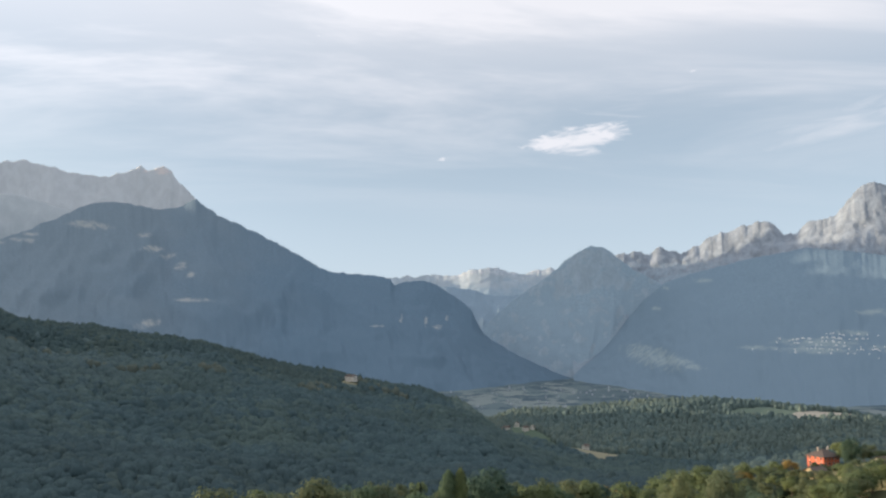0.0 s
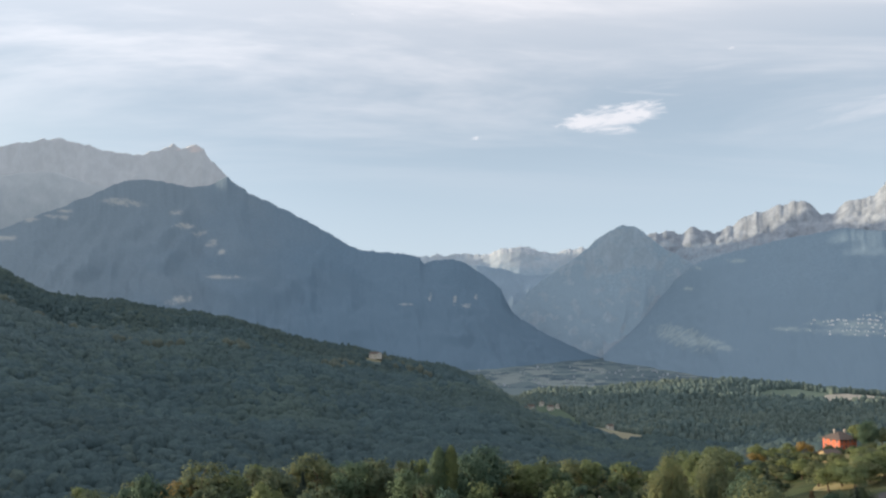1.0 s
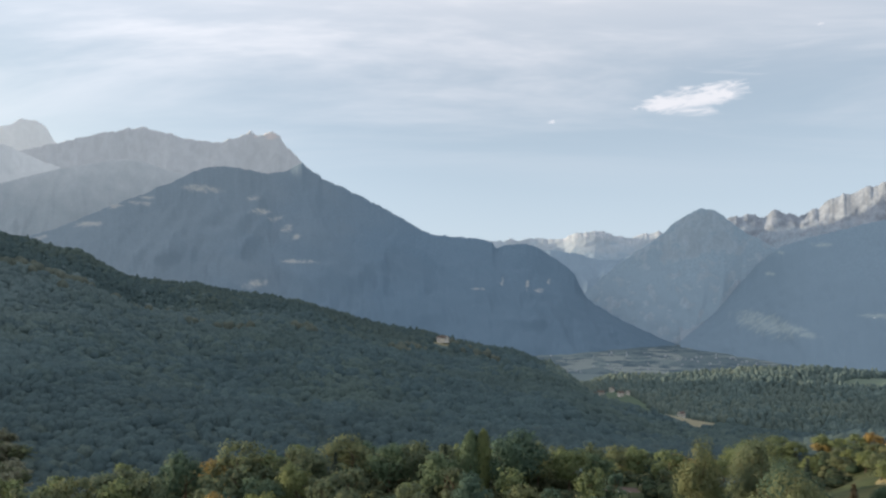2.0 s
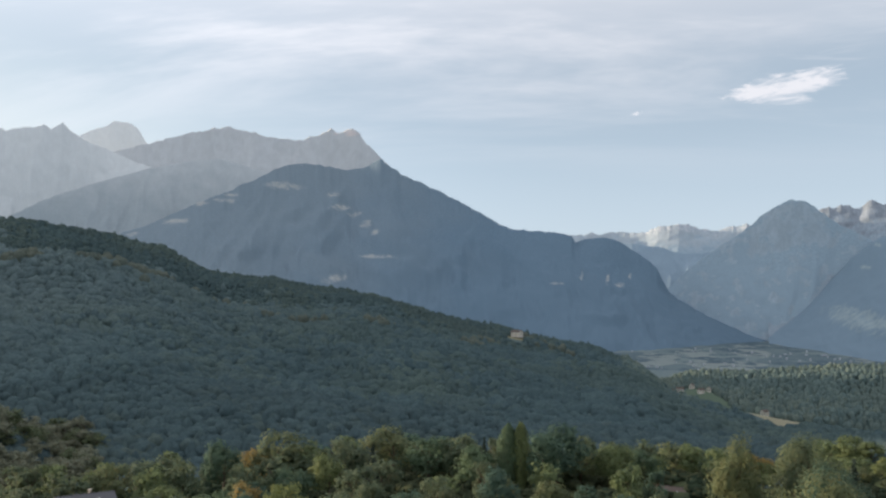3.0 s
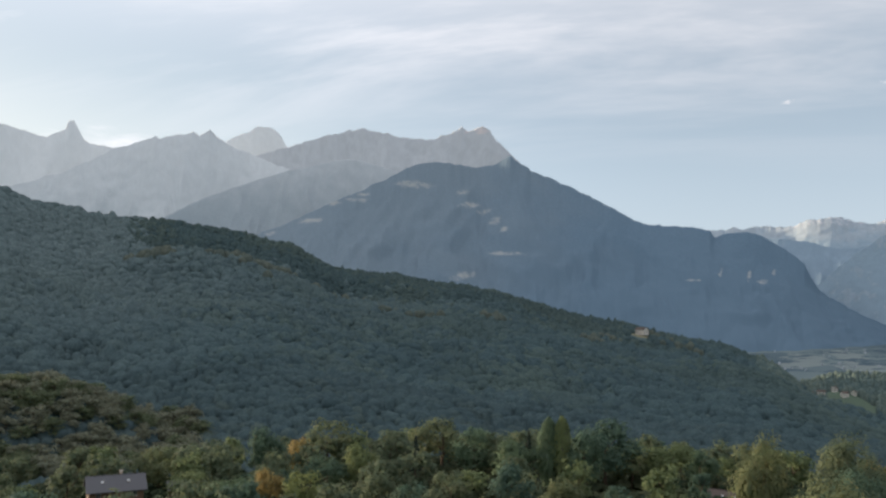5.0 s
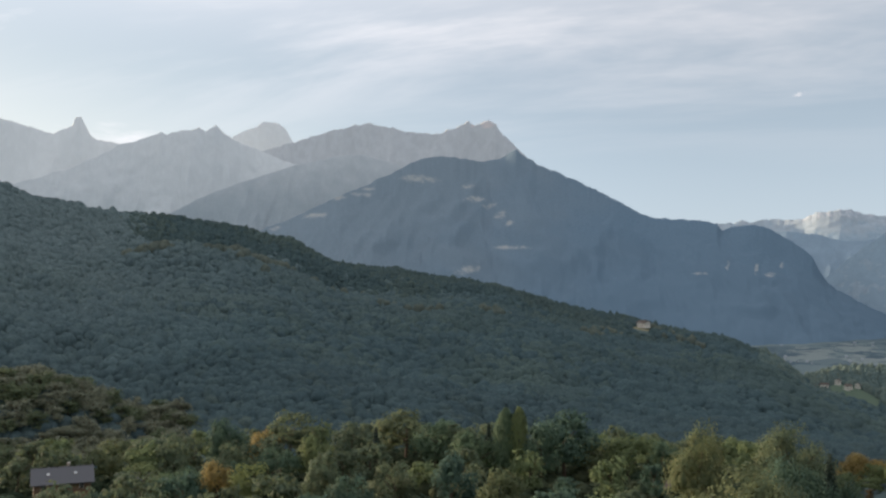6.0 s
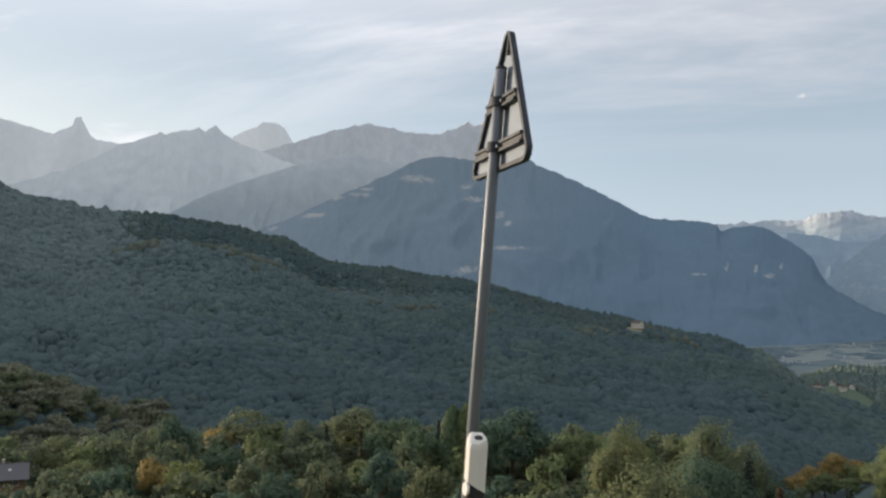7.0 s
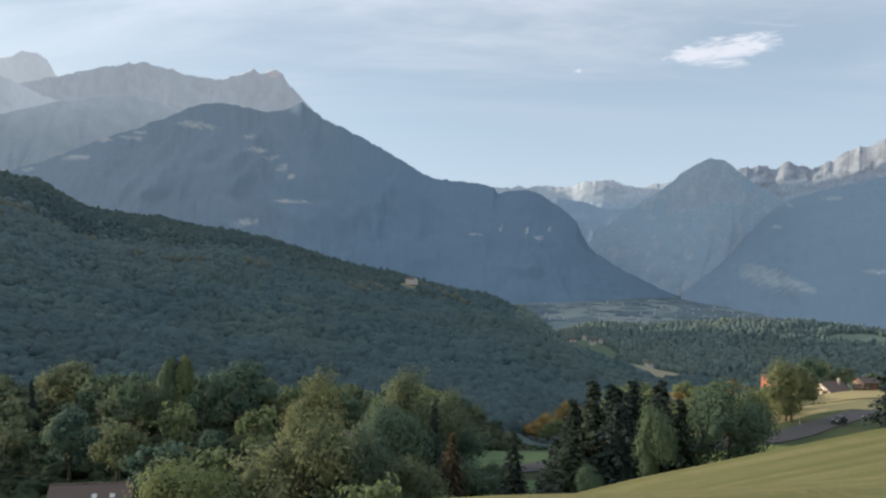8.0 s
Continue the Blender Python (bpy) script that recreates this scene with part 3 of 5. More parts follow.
def ridge(name, label, crest, dist, base, front, back, mat, seed, gully=60.0, jag=5.0, bend=1.15, cell=330.0, rough=0.0, strata=0.0, bow=((-90, 1), (90, 1))):
    """A mountain from its crest line: (bearing in degrees, height) pairs at a distance, spurs and gullies down the front."""
    c = np.array(crest, float)
    az = np.arange(c[0, 0], c[-1, 0], 0.075)
    zc = np.interp(az, c[:, 0], c[:, 1])
    wob = (1 + 0.02 * fbm(az / 7.0, az * 0 + seed, 2, seed)) * np.interp(az, *zip(*bow))
    rise = np.clip((zc - base) / 250, 0, 1)
    zc = (zc + jag * (fbm(az / 0.9, az * 0 + 3.3, 5, seed + 1, 0.68))* rise) * wob
    d = dist * wob
    v = np.r_[-np.linspace(1, 0.06, 12), np.linspace(0, 1, 62) ** 1.25]
    V, A = np.meshgrid(v, az, indexing="ij")
    wide = np.exp(-0.5 * (np.arange(-90, 91) / 34.0) ** 2)
    soft = np.convolve(np.pad(zc, 90, "edge"), wide / wide.sum(), "valid")
    D = np.broadcast_to(d, V.shape)
    ZC = zc + (soft - zc) * smooth(0.0, 0.2, np.abs(V))
    L = front * np.clip((ZC - base) / (zc.max() - base), 0.15, 1) ** 0.6
    r = np.where(V >= 0, D - V * L, D - V * back)
    p = np.clip(np.abs(V), 0, 1)
    z = np.where(V >= 0, base + (ZC - base) * (1 - p) ** bend, ZC - (ZC - base) * p)
    arc = np.radians(A) * dist
    run = V * front
    warp = 0.55 * fbm(arc / 420, run / 420, 3, seed + 7)
    spur = 0.6 * ridged(arc / cell + warp, run / (cell * 2.6) + seed, 3, seed + 3) + 0.4 * ridged(arc / 170 + 2 * warp, run / 260 + seed, 3, seed + 4)
    amount = np.where(V >= 0, np.sin(np.pi * p ** 0.95) ** 1.2, 0) * gully * np.clip((ZC - base) / (zc.max() - base), 0, 1)
    z = z + amount * (spur - 0.55)
    r = r - 0.5 * amount * (spur - 0.5) + 12 * fbm(arc / 60, V * 9, 3, seed + 5) * p
    z = np.where(V >= 0, np.minimum(z, zc * (r / D)), z)
    z = z + 5 * fbm(arc / 45, V * 14, 3, seed + 9) * np.clip(p * 4, 0, 1)
    z = z - rough * np.clip(p * 12, 0, 1) * np.clip(1.6 - 2 * p, 0.2, 1) * np.abs(ridged(arc / 95, run / 150 + 2 * warp, 4, seed + 13) - 0.75) * (V >= 0)
    # slanting ledges and buttresses in the rock
    bands = fbm((arc + 0.5 * z) / 75 + warp, (z - 0.35 * arc) / 34, 4, seed + 17) + 0.6 * ridged((arc - 0.7 * z) / 120, (z + 0.3 * arc) / 160, 3, seed + 19) - 0.4
    r = r - strata * np.clip(p * 10, 0, 1) * bands * (V >= 0)
    a = np.radians(A)
    verts = np.stack([OX + r * np.sin(a), OY + r * np.cos(a), z], -1).reshape(-1, 3)
    ob = sheet(name, verts, grid_faces(*V.shape), mat)
    tagged(ob, label, "mountain", kind="structure")
    return ob


# crests set to the skyline as the camera sees it, at shortened distances
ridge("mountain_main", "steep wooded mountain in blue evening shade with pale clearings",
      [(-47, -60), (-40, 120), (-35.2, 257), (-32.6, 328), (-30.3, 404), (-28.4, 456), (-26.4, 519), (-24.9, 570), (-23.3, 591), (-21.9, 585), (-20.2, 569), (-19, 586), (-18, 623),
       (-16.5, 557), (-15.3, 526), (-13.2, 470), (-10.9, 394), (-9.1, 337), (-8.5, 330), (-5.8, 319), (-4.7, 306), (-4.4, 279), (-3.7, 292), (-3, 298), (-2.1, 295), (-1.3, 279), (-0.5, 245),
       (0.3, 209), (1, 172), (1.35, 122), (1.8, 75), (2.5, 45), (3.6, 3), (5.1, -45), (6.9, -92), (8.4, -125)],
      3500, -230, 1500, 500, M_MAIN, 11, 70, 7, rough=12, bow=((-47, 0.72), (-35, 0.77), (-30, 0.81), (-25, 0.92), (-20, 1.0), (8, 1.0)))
ridge("mountain_summit", "bare rocky summit ridge with a twin tooth tinted pink as if sunlit",
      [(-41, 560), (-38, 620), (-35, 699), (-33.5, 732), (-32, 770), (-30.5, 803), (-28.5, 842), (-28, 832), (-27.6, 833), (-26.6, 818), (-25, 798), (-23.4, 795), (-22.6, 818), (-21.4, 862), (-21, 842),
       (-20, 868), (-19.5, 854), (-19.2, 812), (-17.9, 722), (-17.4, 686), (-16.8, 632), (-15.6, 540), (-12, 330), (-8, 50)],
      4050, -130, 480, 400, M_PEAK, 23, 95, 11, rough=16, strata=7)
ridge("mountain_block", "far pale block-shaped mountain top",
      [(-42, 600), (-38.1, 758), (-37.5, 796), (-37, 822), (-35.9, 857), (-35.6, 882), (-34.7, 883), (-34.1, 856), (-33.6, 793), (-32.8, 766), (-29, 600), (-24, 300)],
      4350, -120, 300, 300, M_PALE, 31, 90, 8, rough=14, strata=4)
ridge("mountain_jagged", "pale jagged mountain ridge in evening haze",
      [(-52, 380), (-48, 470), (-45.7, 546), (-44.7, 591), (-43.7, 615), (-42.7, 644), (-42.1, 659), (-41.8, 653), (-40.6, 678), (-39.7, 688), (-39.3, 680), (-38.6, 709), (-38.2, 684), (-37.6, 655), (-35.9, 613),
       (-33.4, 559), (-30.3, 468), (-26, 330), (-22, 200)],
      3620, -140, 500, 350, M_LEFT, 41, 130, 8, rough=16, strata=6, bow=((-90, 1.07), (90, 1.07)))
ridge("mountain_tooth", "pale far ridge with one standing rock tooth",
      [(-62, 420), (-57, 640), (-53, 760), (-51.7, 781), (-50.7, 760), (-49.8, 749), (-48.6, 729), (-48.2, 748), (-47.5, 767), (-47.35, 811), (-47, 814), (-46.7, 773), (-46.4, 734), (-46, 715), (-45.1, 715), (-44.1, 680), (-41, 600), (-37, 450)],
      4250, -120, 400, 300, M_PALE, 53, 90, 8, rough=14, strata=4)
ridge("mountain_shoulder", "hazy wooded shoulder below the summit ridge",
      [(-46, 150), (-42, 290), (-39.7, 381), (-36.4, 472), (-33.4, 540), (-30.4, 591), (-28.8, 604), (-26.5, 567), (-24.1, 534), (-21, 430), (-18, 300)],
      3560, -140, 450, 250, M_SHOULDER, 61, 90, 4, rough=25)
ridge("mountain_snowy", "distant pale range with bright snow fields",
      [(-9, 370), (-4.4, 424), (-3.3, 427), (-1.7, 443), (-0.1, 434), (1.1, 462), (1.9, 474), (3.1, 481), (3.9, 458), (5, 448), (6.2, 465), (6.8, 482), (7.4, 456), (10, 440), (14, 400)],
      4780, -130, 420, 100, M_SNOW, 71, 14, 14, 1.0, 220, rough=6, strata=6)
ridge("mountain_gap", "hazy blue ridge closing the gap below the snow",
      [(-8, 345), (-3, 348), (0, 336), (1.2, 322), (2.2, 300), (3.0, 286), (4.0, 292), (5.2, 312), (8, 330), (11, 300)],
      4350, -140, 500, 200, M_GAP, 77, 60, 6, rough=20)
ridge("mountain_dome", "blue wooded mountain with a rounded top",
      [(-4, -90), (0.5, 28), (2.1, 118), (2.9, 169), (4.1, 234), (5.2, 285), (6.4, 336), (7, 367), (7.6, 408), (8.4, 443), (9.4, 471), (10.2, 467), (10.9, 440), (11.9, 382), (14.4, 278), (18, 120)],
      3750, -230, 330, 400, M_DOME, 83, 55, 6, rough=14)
ridge("mountain_crags", "high grey limestone crags lit pink by low sun",
      [(8, 320), (10, 405), (11.1, 452), (12.5, 466), (13.4, 454), (14, 480), (14.7, 470), (15.5, 450), (16.2, 480), (17.2, 512), (18.4, 543), (19.3, 559), (20.4, 584), (21.1, 579), (21.6, 551), (22.1, 523), (22.8, 528),
       (23.7, 581), (25, 595), (25.9, 659), (26.9, 729), (27.4, 739), (28.1, 709), (29.5, 740), (32, 640), (36, 520), (44, 260), (52, 0)],
      3950, -150, 700, 350, M_CRAG, 97, 90, 15, 1.0, 260, rough=14, strata=13)
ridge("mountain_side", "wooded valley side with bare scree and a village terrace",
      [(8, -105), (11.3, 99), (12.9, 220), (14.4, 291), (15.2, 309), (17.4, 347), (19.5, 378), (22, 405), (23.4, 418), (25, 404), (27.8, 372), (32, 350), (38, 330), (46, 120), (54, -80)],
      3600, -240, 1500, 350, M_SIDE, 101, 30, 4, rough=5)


def road_strip(name, offset, half, lift, mat, label, cut=None):
    p = ROADS
    t = np.gradient(p, axis=0)
    t = t / np.hypot(t[:, 0], t[:, 1])[:, None]
    left = np.stack([-t[:, 1], t[:, 0]], -1)
    rows = []
    for q, z in ((offset + half, lift - 0.12), (offset + half - 0.02, lift), (offset - half + 0.02, lift), (offset - half, lift - 0.12)):
        rows.append(np.c_[p[:, :2] + left * q, p[:, 2] + z])
    v = np.stack(rows, 0)
    ob = sheet(name, v.reshape(-1, 3), grid_faces(4, len(p))[:, ::-1], mat, False)
    return tagged(ob, label, "road", kind="structure")


road_strip("road", 0, 3.0, 0.0, M_ASPHALT, "grey asphalt country road bending downhill")


# ---- far woods ----
def ico(level=1):
    bm = bmesh.new()
    bmesh.ops.create_icosphere(bm, subdivisions=level, radius=1)
    v = np.array([q.co[:] for q in bm.verts])
    f = np.array([[q.index for q in p.verts] for p in bm.faces])
    bm.free()
    return v, f


def leaf_cards(centres, normals, size, rng):
    """One folded leaf spray at each place: four corners, two faces."""
    n = len(centres)
    nrm = normals + rng.normal(0, 0.26, (n, 3))
    nrm /= np.linalg.norm(nrm, axis=1)[:, None]
    side = np.cross(nrm, rng.normal(0, 1, (n, 3)))
    side /= np.linalg.norm(side, axis=1)[:, None] + 1e-9
    along = np.cross(nrm, side)
    s = (size * rng.uniform(0.6, 1.35, n))[:, None]
    v = np.stack([centres - side * s * 0.5, centres - along * s * 0.62 - nrm * s * 0.18, centres + side * s * 0.5, centres + along * s * 0.62 - nrm * s * 0.18], 1)
    k = np.arange(n)[:, None] * 4
    return v.reshape(-1, 3), np.concatenate([k + [0, 1, 2], k + [0, 2, 3]])


def ball_points(n, rng):
    d = rng.normal(0, 1, (n, 3))
    return d / np.linalg.norm(d, axis=1)[:, None]


def dome_shapes(rng):
    """Closed, softly lobed crowns for a canopy seen from far off: eight rounded, three pointed."""
    v, f = ico(2)
    shapes = []
    for k in range(11):
        swell = sum(np.cos(3.1 * (v @ ball_points(1, rng)[0]) * rng.uniform(1.0, 2.4) + rng.uniform(0, 6.28)) for q in range(4)) / 4
        d = v * 0.5 * (1 + 0.16 * swell[:, None]) * rng.uniform(0.94, 1.06, (len(v), 1))
        if k > 7:
            d[:, :2] *= (0.80 - 0.85 * d[:, 2:])
            d[:, 2] *= 1.25
        shapes.append((np.array([0, 0, 0.5]) + d, f))
    return shapes


def crown_shapes(rng):
    """A few tufted crowns and a few pointed ones, one unit high and wide."""
    v, f = ico(1)
    shapes = []
    for k in range(8):
        core = np.array([0, 0, 0.5]) + v * np.array([0.43, 0.43, 0.43]) * rng.uniform(0.85, 1.1, (12, 1))
        p = ball_points(20, rng)
        p[:, 2] = np.abs(p[:, 2])
        at = np.array([0, 0, 0.5]) + p * np.array([0.43, 0.43, 0.46]) * rng.uniform(0.88, 1.06, (20, 1))
        lv, lf = leaf_cards(at, p * 1.6 + np.array([0, 0, 0.6]), 0.21, rng)
        shapes.append((np.concatenate([core, lv]), np.concatenate([f, lf + 12])))
    for k in range(3):
        n, tiers = 7, 4
        pv, pf = [], []
        for i in range(tiers):
            z0, w = 0.12 + 0.2 * i, 0.30 * (1 - 0.21 * i)
            start = len(pv)
            for j in range(n):
                a = 2 * np.pi * (j + 0.5 * i) / n
                q = w * (1 + 0.25 * rng.standard_normal())
                pv.append((q * np.cos(a), q * np.sin(a), z0 + 0.03 * rng.standard_normal()))
            pv.append((0, 0, z0 + 0.34))
            pf += [(start + j, start + (j + 1) % n, start + n) for j in range(n)]
        shapes.append((np.array(pv), np.array(pf)))
    return shapes


def woods(name, label, x, y, size, pointed, mat, seed, tall=0.9, spread=1.0, uneven=0.42, deep=0.04):
    """Many crowns joined into one stand."""
    rng = np.random.default_rng(seed)
    shapes = [(v, f[v[f, 2].max(1) > (deep - 0.08 if deep > 0.2 else deep)]) for v, f in (dome_shapes if deep > 0.2 else crown_shapes)(rng)]
    z = ground_z(x, y)
    vs, fs, start = [], [], 0
    for i in range(len(x)):
        pts, f = shapes[8 + rng.integers(3)] if rng.random() < pointed[i] else shapes[rng.integers(8)]
        a, w = rng.random() * 6.28, spread * size[i] * (0.72 + 0.4 * rng.random())
        h = size[i] * (tall + uneven * rng.random() + (0.25 if rng.random() < 0.07 else 0.0))
        c, s = np.cos(a), np.sin(a)
        vs.append(np.c_[x[i] + w * (c * pts[:, 0] - s * pts[:, 1]), y[i] + w * (s * pts[:, 0] + c * pts[:, 1]), z[i] + h * (pts[:, 2] - deep - (0.08 if deep > 0.2 else 0.0))])
        fs.append(f + start)
        start += len(pts)
    ob = sheet(name, np.concatenate(vs), np.concatenate(fs), mat)
    return tagged(ob, label, "forest", kind="stuff")


def scatter(az0, az1, r0, r1, gap, seed):
    """Jittered places, evenly thick, between two bearings and two distances."""
    rng = np.random.default_rng(seed)
    pts = []
    r = r0
    while r < r1:
        step = gap / r * 57.3
        a = np.arange(az0, az1, step)
        a = a + rng.uniform(-0.45, 0.45, len(a)) * step
        rr = r + rng.uniform(-0.45, 0.45, len(a)) * gap
        pts.append(np.c_[OX + rr * np.sin(np.radians(a)), OY + rr * np.cos(np.radians(a)), a, rr])
        r += gap
    return np.concatenate(pts)


def clearing(p, spots):
    keep = np.ones(len(p), bool)
    for cx, cy, rx, ry in spots:
        keep &= ((p[:, 0] - cx) / rx) ** 2 + ((p[:, 1] - cy) / ry) ** 2 > 1
    return p[keep]


rng = np.random.default_rng(5)
p = np.concatenate([scatter(-56, 2.5, 780, 1560, 7.6, 1), scatter(2.5, 19, 860, 1240, 7.6, 11)])
p = clearing(p, [(-160, 1446, 18, 40), (123, 1505, 40, 55), (222, 1280, 50, 70)])
hz = np.interp(p[:, 2], HILL_AZ, HILL_Z)
keep = (ground_z(p[:, 0], p[:, 1]) > np.interp(p[:, 3], [600, 1300, 1600], [-140, -180, -165]))
p = p[keep]
fr = (1520 - p[:, 3]) / 900
# the band under the crest gets darker crowns in place of shade
shade_band = (fr > -0.02) & (fr < 0.20 + 0.16 * (rng.random(len(p)) - 0.5) + 0.08 * fbm(p[:, 2] / 3.0, p[:, 3] / 90, 3, 12)) & (p[:, 2] > -44 + 2 * rng.random(len(p))) & (p[:, 2] < -8 + 3 * rng.random(len(p)))
pines, p = p[shade_band], p[~shade_band]
woods("pine_forest", "forest below the hill's crest, coloured darker for shade", pines[:, 0], pines[:, 1], rng.uniform(6, 12, len(pines)), np.full(len(pines), 0.3), M_HOLLOWWOOD, 22, 1.05, 1.5, 0.5, 0.48)
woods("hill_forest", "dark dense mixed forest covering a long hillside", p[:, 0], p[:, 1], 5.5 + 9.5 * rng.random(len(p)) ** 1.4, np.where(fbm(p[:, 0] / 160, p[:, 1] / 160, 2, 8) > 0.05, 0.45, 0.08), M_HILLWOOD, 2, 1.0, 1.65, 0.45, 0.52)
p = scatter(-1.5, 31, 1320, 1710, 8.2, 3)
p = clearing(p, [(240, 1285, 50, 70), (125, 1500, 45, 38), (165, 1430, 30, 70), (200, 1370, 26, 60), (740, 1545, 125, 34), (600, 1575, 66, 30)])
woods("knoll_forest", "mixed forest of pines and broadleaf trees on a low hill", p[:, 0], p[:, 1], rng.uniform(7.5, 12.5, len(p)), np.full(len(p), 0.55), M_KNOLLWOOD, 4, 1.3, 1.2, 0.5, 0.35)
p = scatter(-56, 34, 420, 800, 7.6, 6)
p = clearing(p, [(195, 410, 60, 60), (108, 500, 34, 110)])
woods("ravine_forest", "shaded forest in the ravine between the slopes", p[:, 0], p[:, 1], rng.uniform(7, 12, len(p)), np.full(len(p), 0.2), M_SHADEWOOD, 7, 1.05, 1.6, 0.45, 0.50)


# crowns along the spur and crest, coloured for low sun catching them
spots = np.concatenate([rng.normal(c, s, (n, 2)) for c, s, n in (((-202, 1275), (13, 9), 8), ((-186, 1351), (12, 9), 6), ((-140, 1478), (16, 9), 8), ((-92, 1438), (22, 9), 9), ((-655, 1050), (40, 25), 12), ((-760, 1150), (40, 25), 8))] + [np.c_[OX + (1206 + rng.normal(0, 9, n)) * np.sin(np.radians(a)), OY + (1206 + rng.normal(0, 9, n)) * np.cos(np.radians(a))] for n, a in ((60, rng.uniform(-38.5, -32.5, 60)), (14, rng.uniform(-19.6, -17.6, 14)), (18, rng.uniform(-44, -40, 18)), (20, rng.uniform(-31, -22, 20)))])
woods("turning_trees", "single trees on the dark hillside, coloured as if sunlit", spots[:, 0], spots[:, 1], rng.uniform(10, 15, len(spots)), np.zeros(len(spots)), M_RIMWOOD, 18, 1.1, 1.15, 0.4, 0.34)


def slope_places(gap, s0, s1, n0, n1, seed):
    q = np.random.default_rng(seed)
    s, n = np.meshgrid(np.arange(s0, s1, gap), np.arange(n0, n1, gap))
    s, n = s.ravel() + q.uniform(-0.45, 0.45, s.size) * gap, n.ravel() + q.uniform(-0.45, 0.45, s.size) * gap
    return np.c_[106 + s * UX - n * UY, 85 + s * UY + n * UX, s, n]


# open ground on the slope: lawns round the houses, the hay meadow, the lower road
OPEN = [(91, 258, 11, 26), (34, 206, 15, 14), (24, 199, 10, 8), (-105, 232, 17, 16), (-92, 226, 22, 12), (52, 302, 13, 10), (37, 292, 15, 9), (55, 268, 8, 16), (98, 222, 9, 9), (184, 405, 14, 14), (106, 335, 15, 75), (192, 352, 40, 30),
        (150, 262, 36, 22), (190, 310, 44, 46), (155, 200, 60, 36)]
p = clearing(slope_places(6.2, -210, 260, 60, 360, 15), OPEN)
p = p[((p[:, 2] < 30) | (p[:, 3] > 135) | (p[:, 0] < 97)) & ((p[:, 0] < 118) | (p[:, 1] > 345))]
road_gap = np.array([np.min((ROADS[:, 0] - q[0]) ** 2 + (ROADS[:, 1] - q[1]) ** 2) for q in p])
p = p[road_gap > 49]
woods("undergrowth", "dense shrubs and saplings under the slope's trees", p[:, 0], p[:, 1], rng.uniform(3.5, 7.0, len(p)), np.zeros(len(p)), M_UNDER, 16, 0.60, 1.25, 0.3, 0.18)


# ---- trees ----
def broad_crown(seed, count, low=0.16, lobes=22, size=0.042):
    """Leaves on uneven lobes round a spreading frame; one unit high and wide."""
    rng = np.random.default_rng(seed)
    mid, hh = (low + 1) / 2, (1 - low) / 2
    vs, fs, ns, start = [], [], [], 0
    iv, f0 = ico(1)
    for k in range(lobes):
        d = ball_points(1, rng)[0]
        q = rng.uniform(0.45, 0.78)
        c = np.array([d[0] * 0.5 * q, d[1] * 0.5 * q, mid + d[2] * hh * q])
        c[2] = max(c[2], low + 0.10)
        rad = np.array([0.5, 0.5, hh * 0.9]) * rng.uniform(0.26, 0.46)
        n = count // lobes
        p = ball_points(n, rng)
        p[:, 2] = np.where(p[:, 2] < -0.55, -p[:, 2], p[:, 2])
        at = c + p * rad * rng.uniform(0.62, 1.22, (n, 1))
        v, f = leaf_cards(at, p, size, rng)
        vs.append(v), fs.append(f + start), ns.append(np.repeat(p * 0.7 + (at - np.array([0, 0, mid])) * 0.9, 4, axis=0))
        start += len(v)
        if k % 2 == 0:
            core = c + iv * rad * 0.42
            vs.append(core), fs.append(f0 + start), ns.append(iv)
            start += len(core)
    n = np.concatenate(ns)
    return np.concatenate(vs), np.concatenate(fs), n / np.linalg.norm(n, axis=1)[:, None]


def poplar_crown(seed, count):
    rng = np.random.default_rng(seed)
    t = rng.uniform(0.08, 1, count)
    w = 0.5 * np.sin(np.pi * np.clip(t, 0.02, 0.985) ** 1.25) ** 0.5 * rng.uniform(0.55, 1.0, count)
    a = rng.uniform(0, 6.283, count)
    c = np.c_[w * np.cos(a), w * np.sin(a), t]
    return leaf_cards(c, np.c_[np.cos(a), np.sin(a), np.full(count, 0.8)], 0.060, rng)


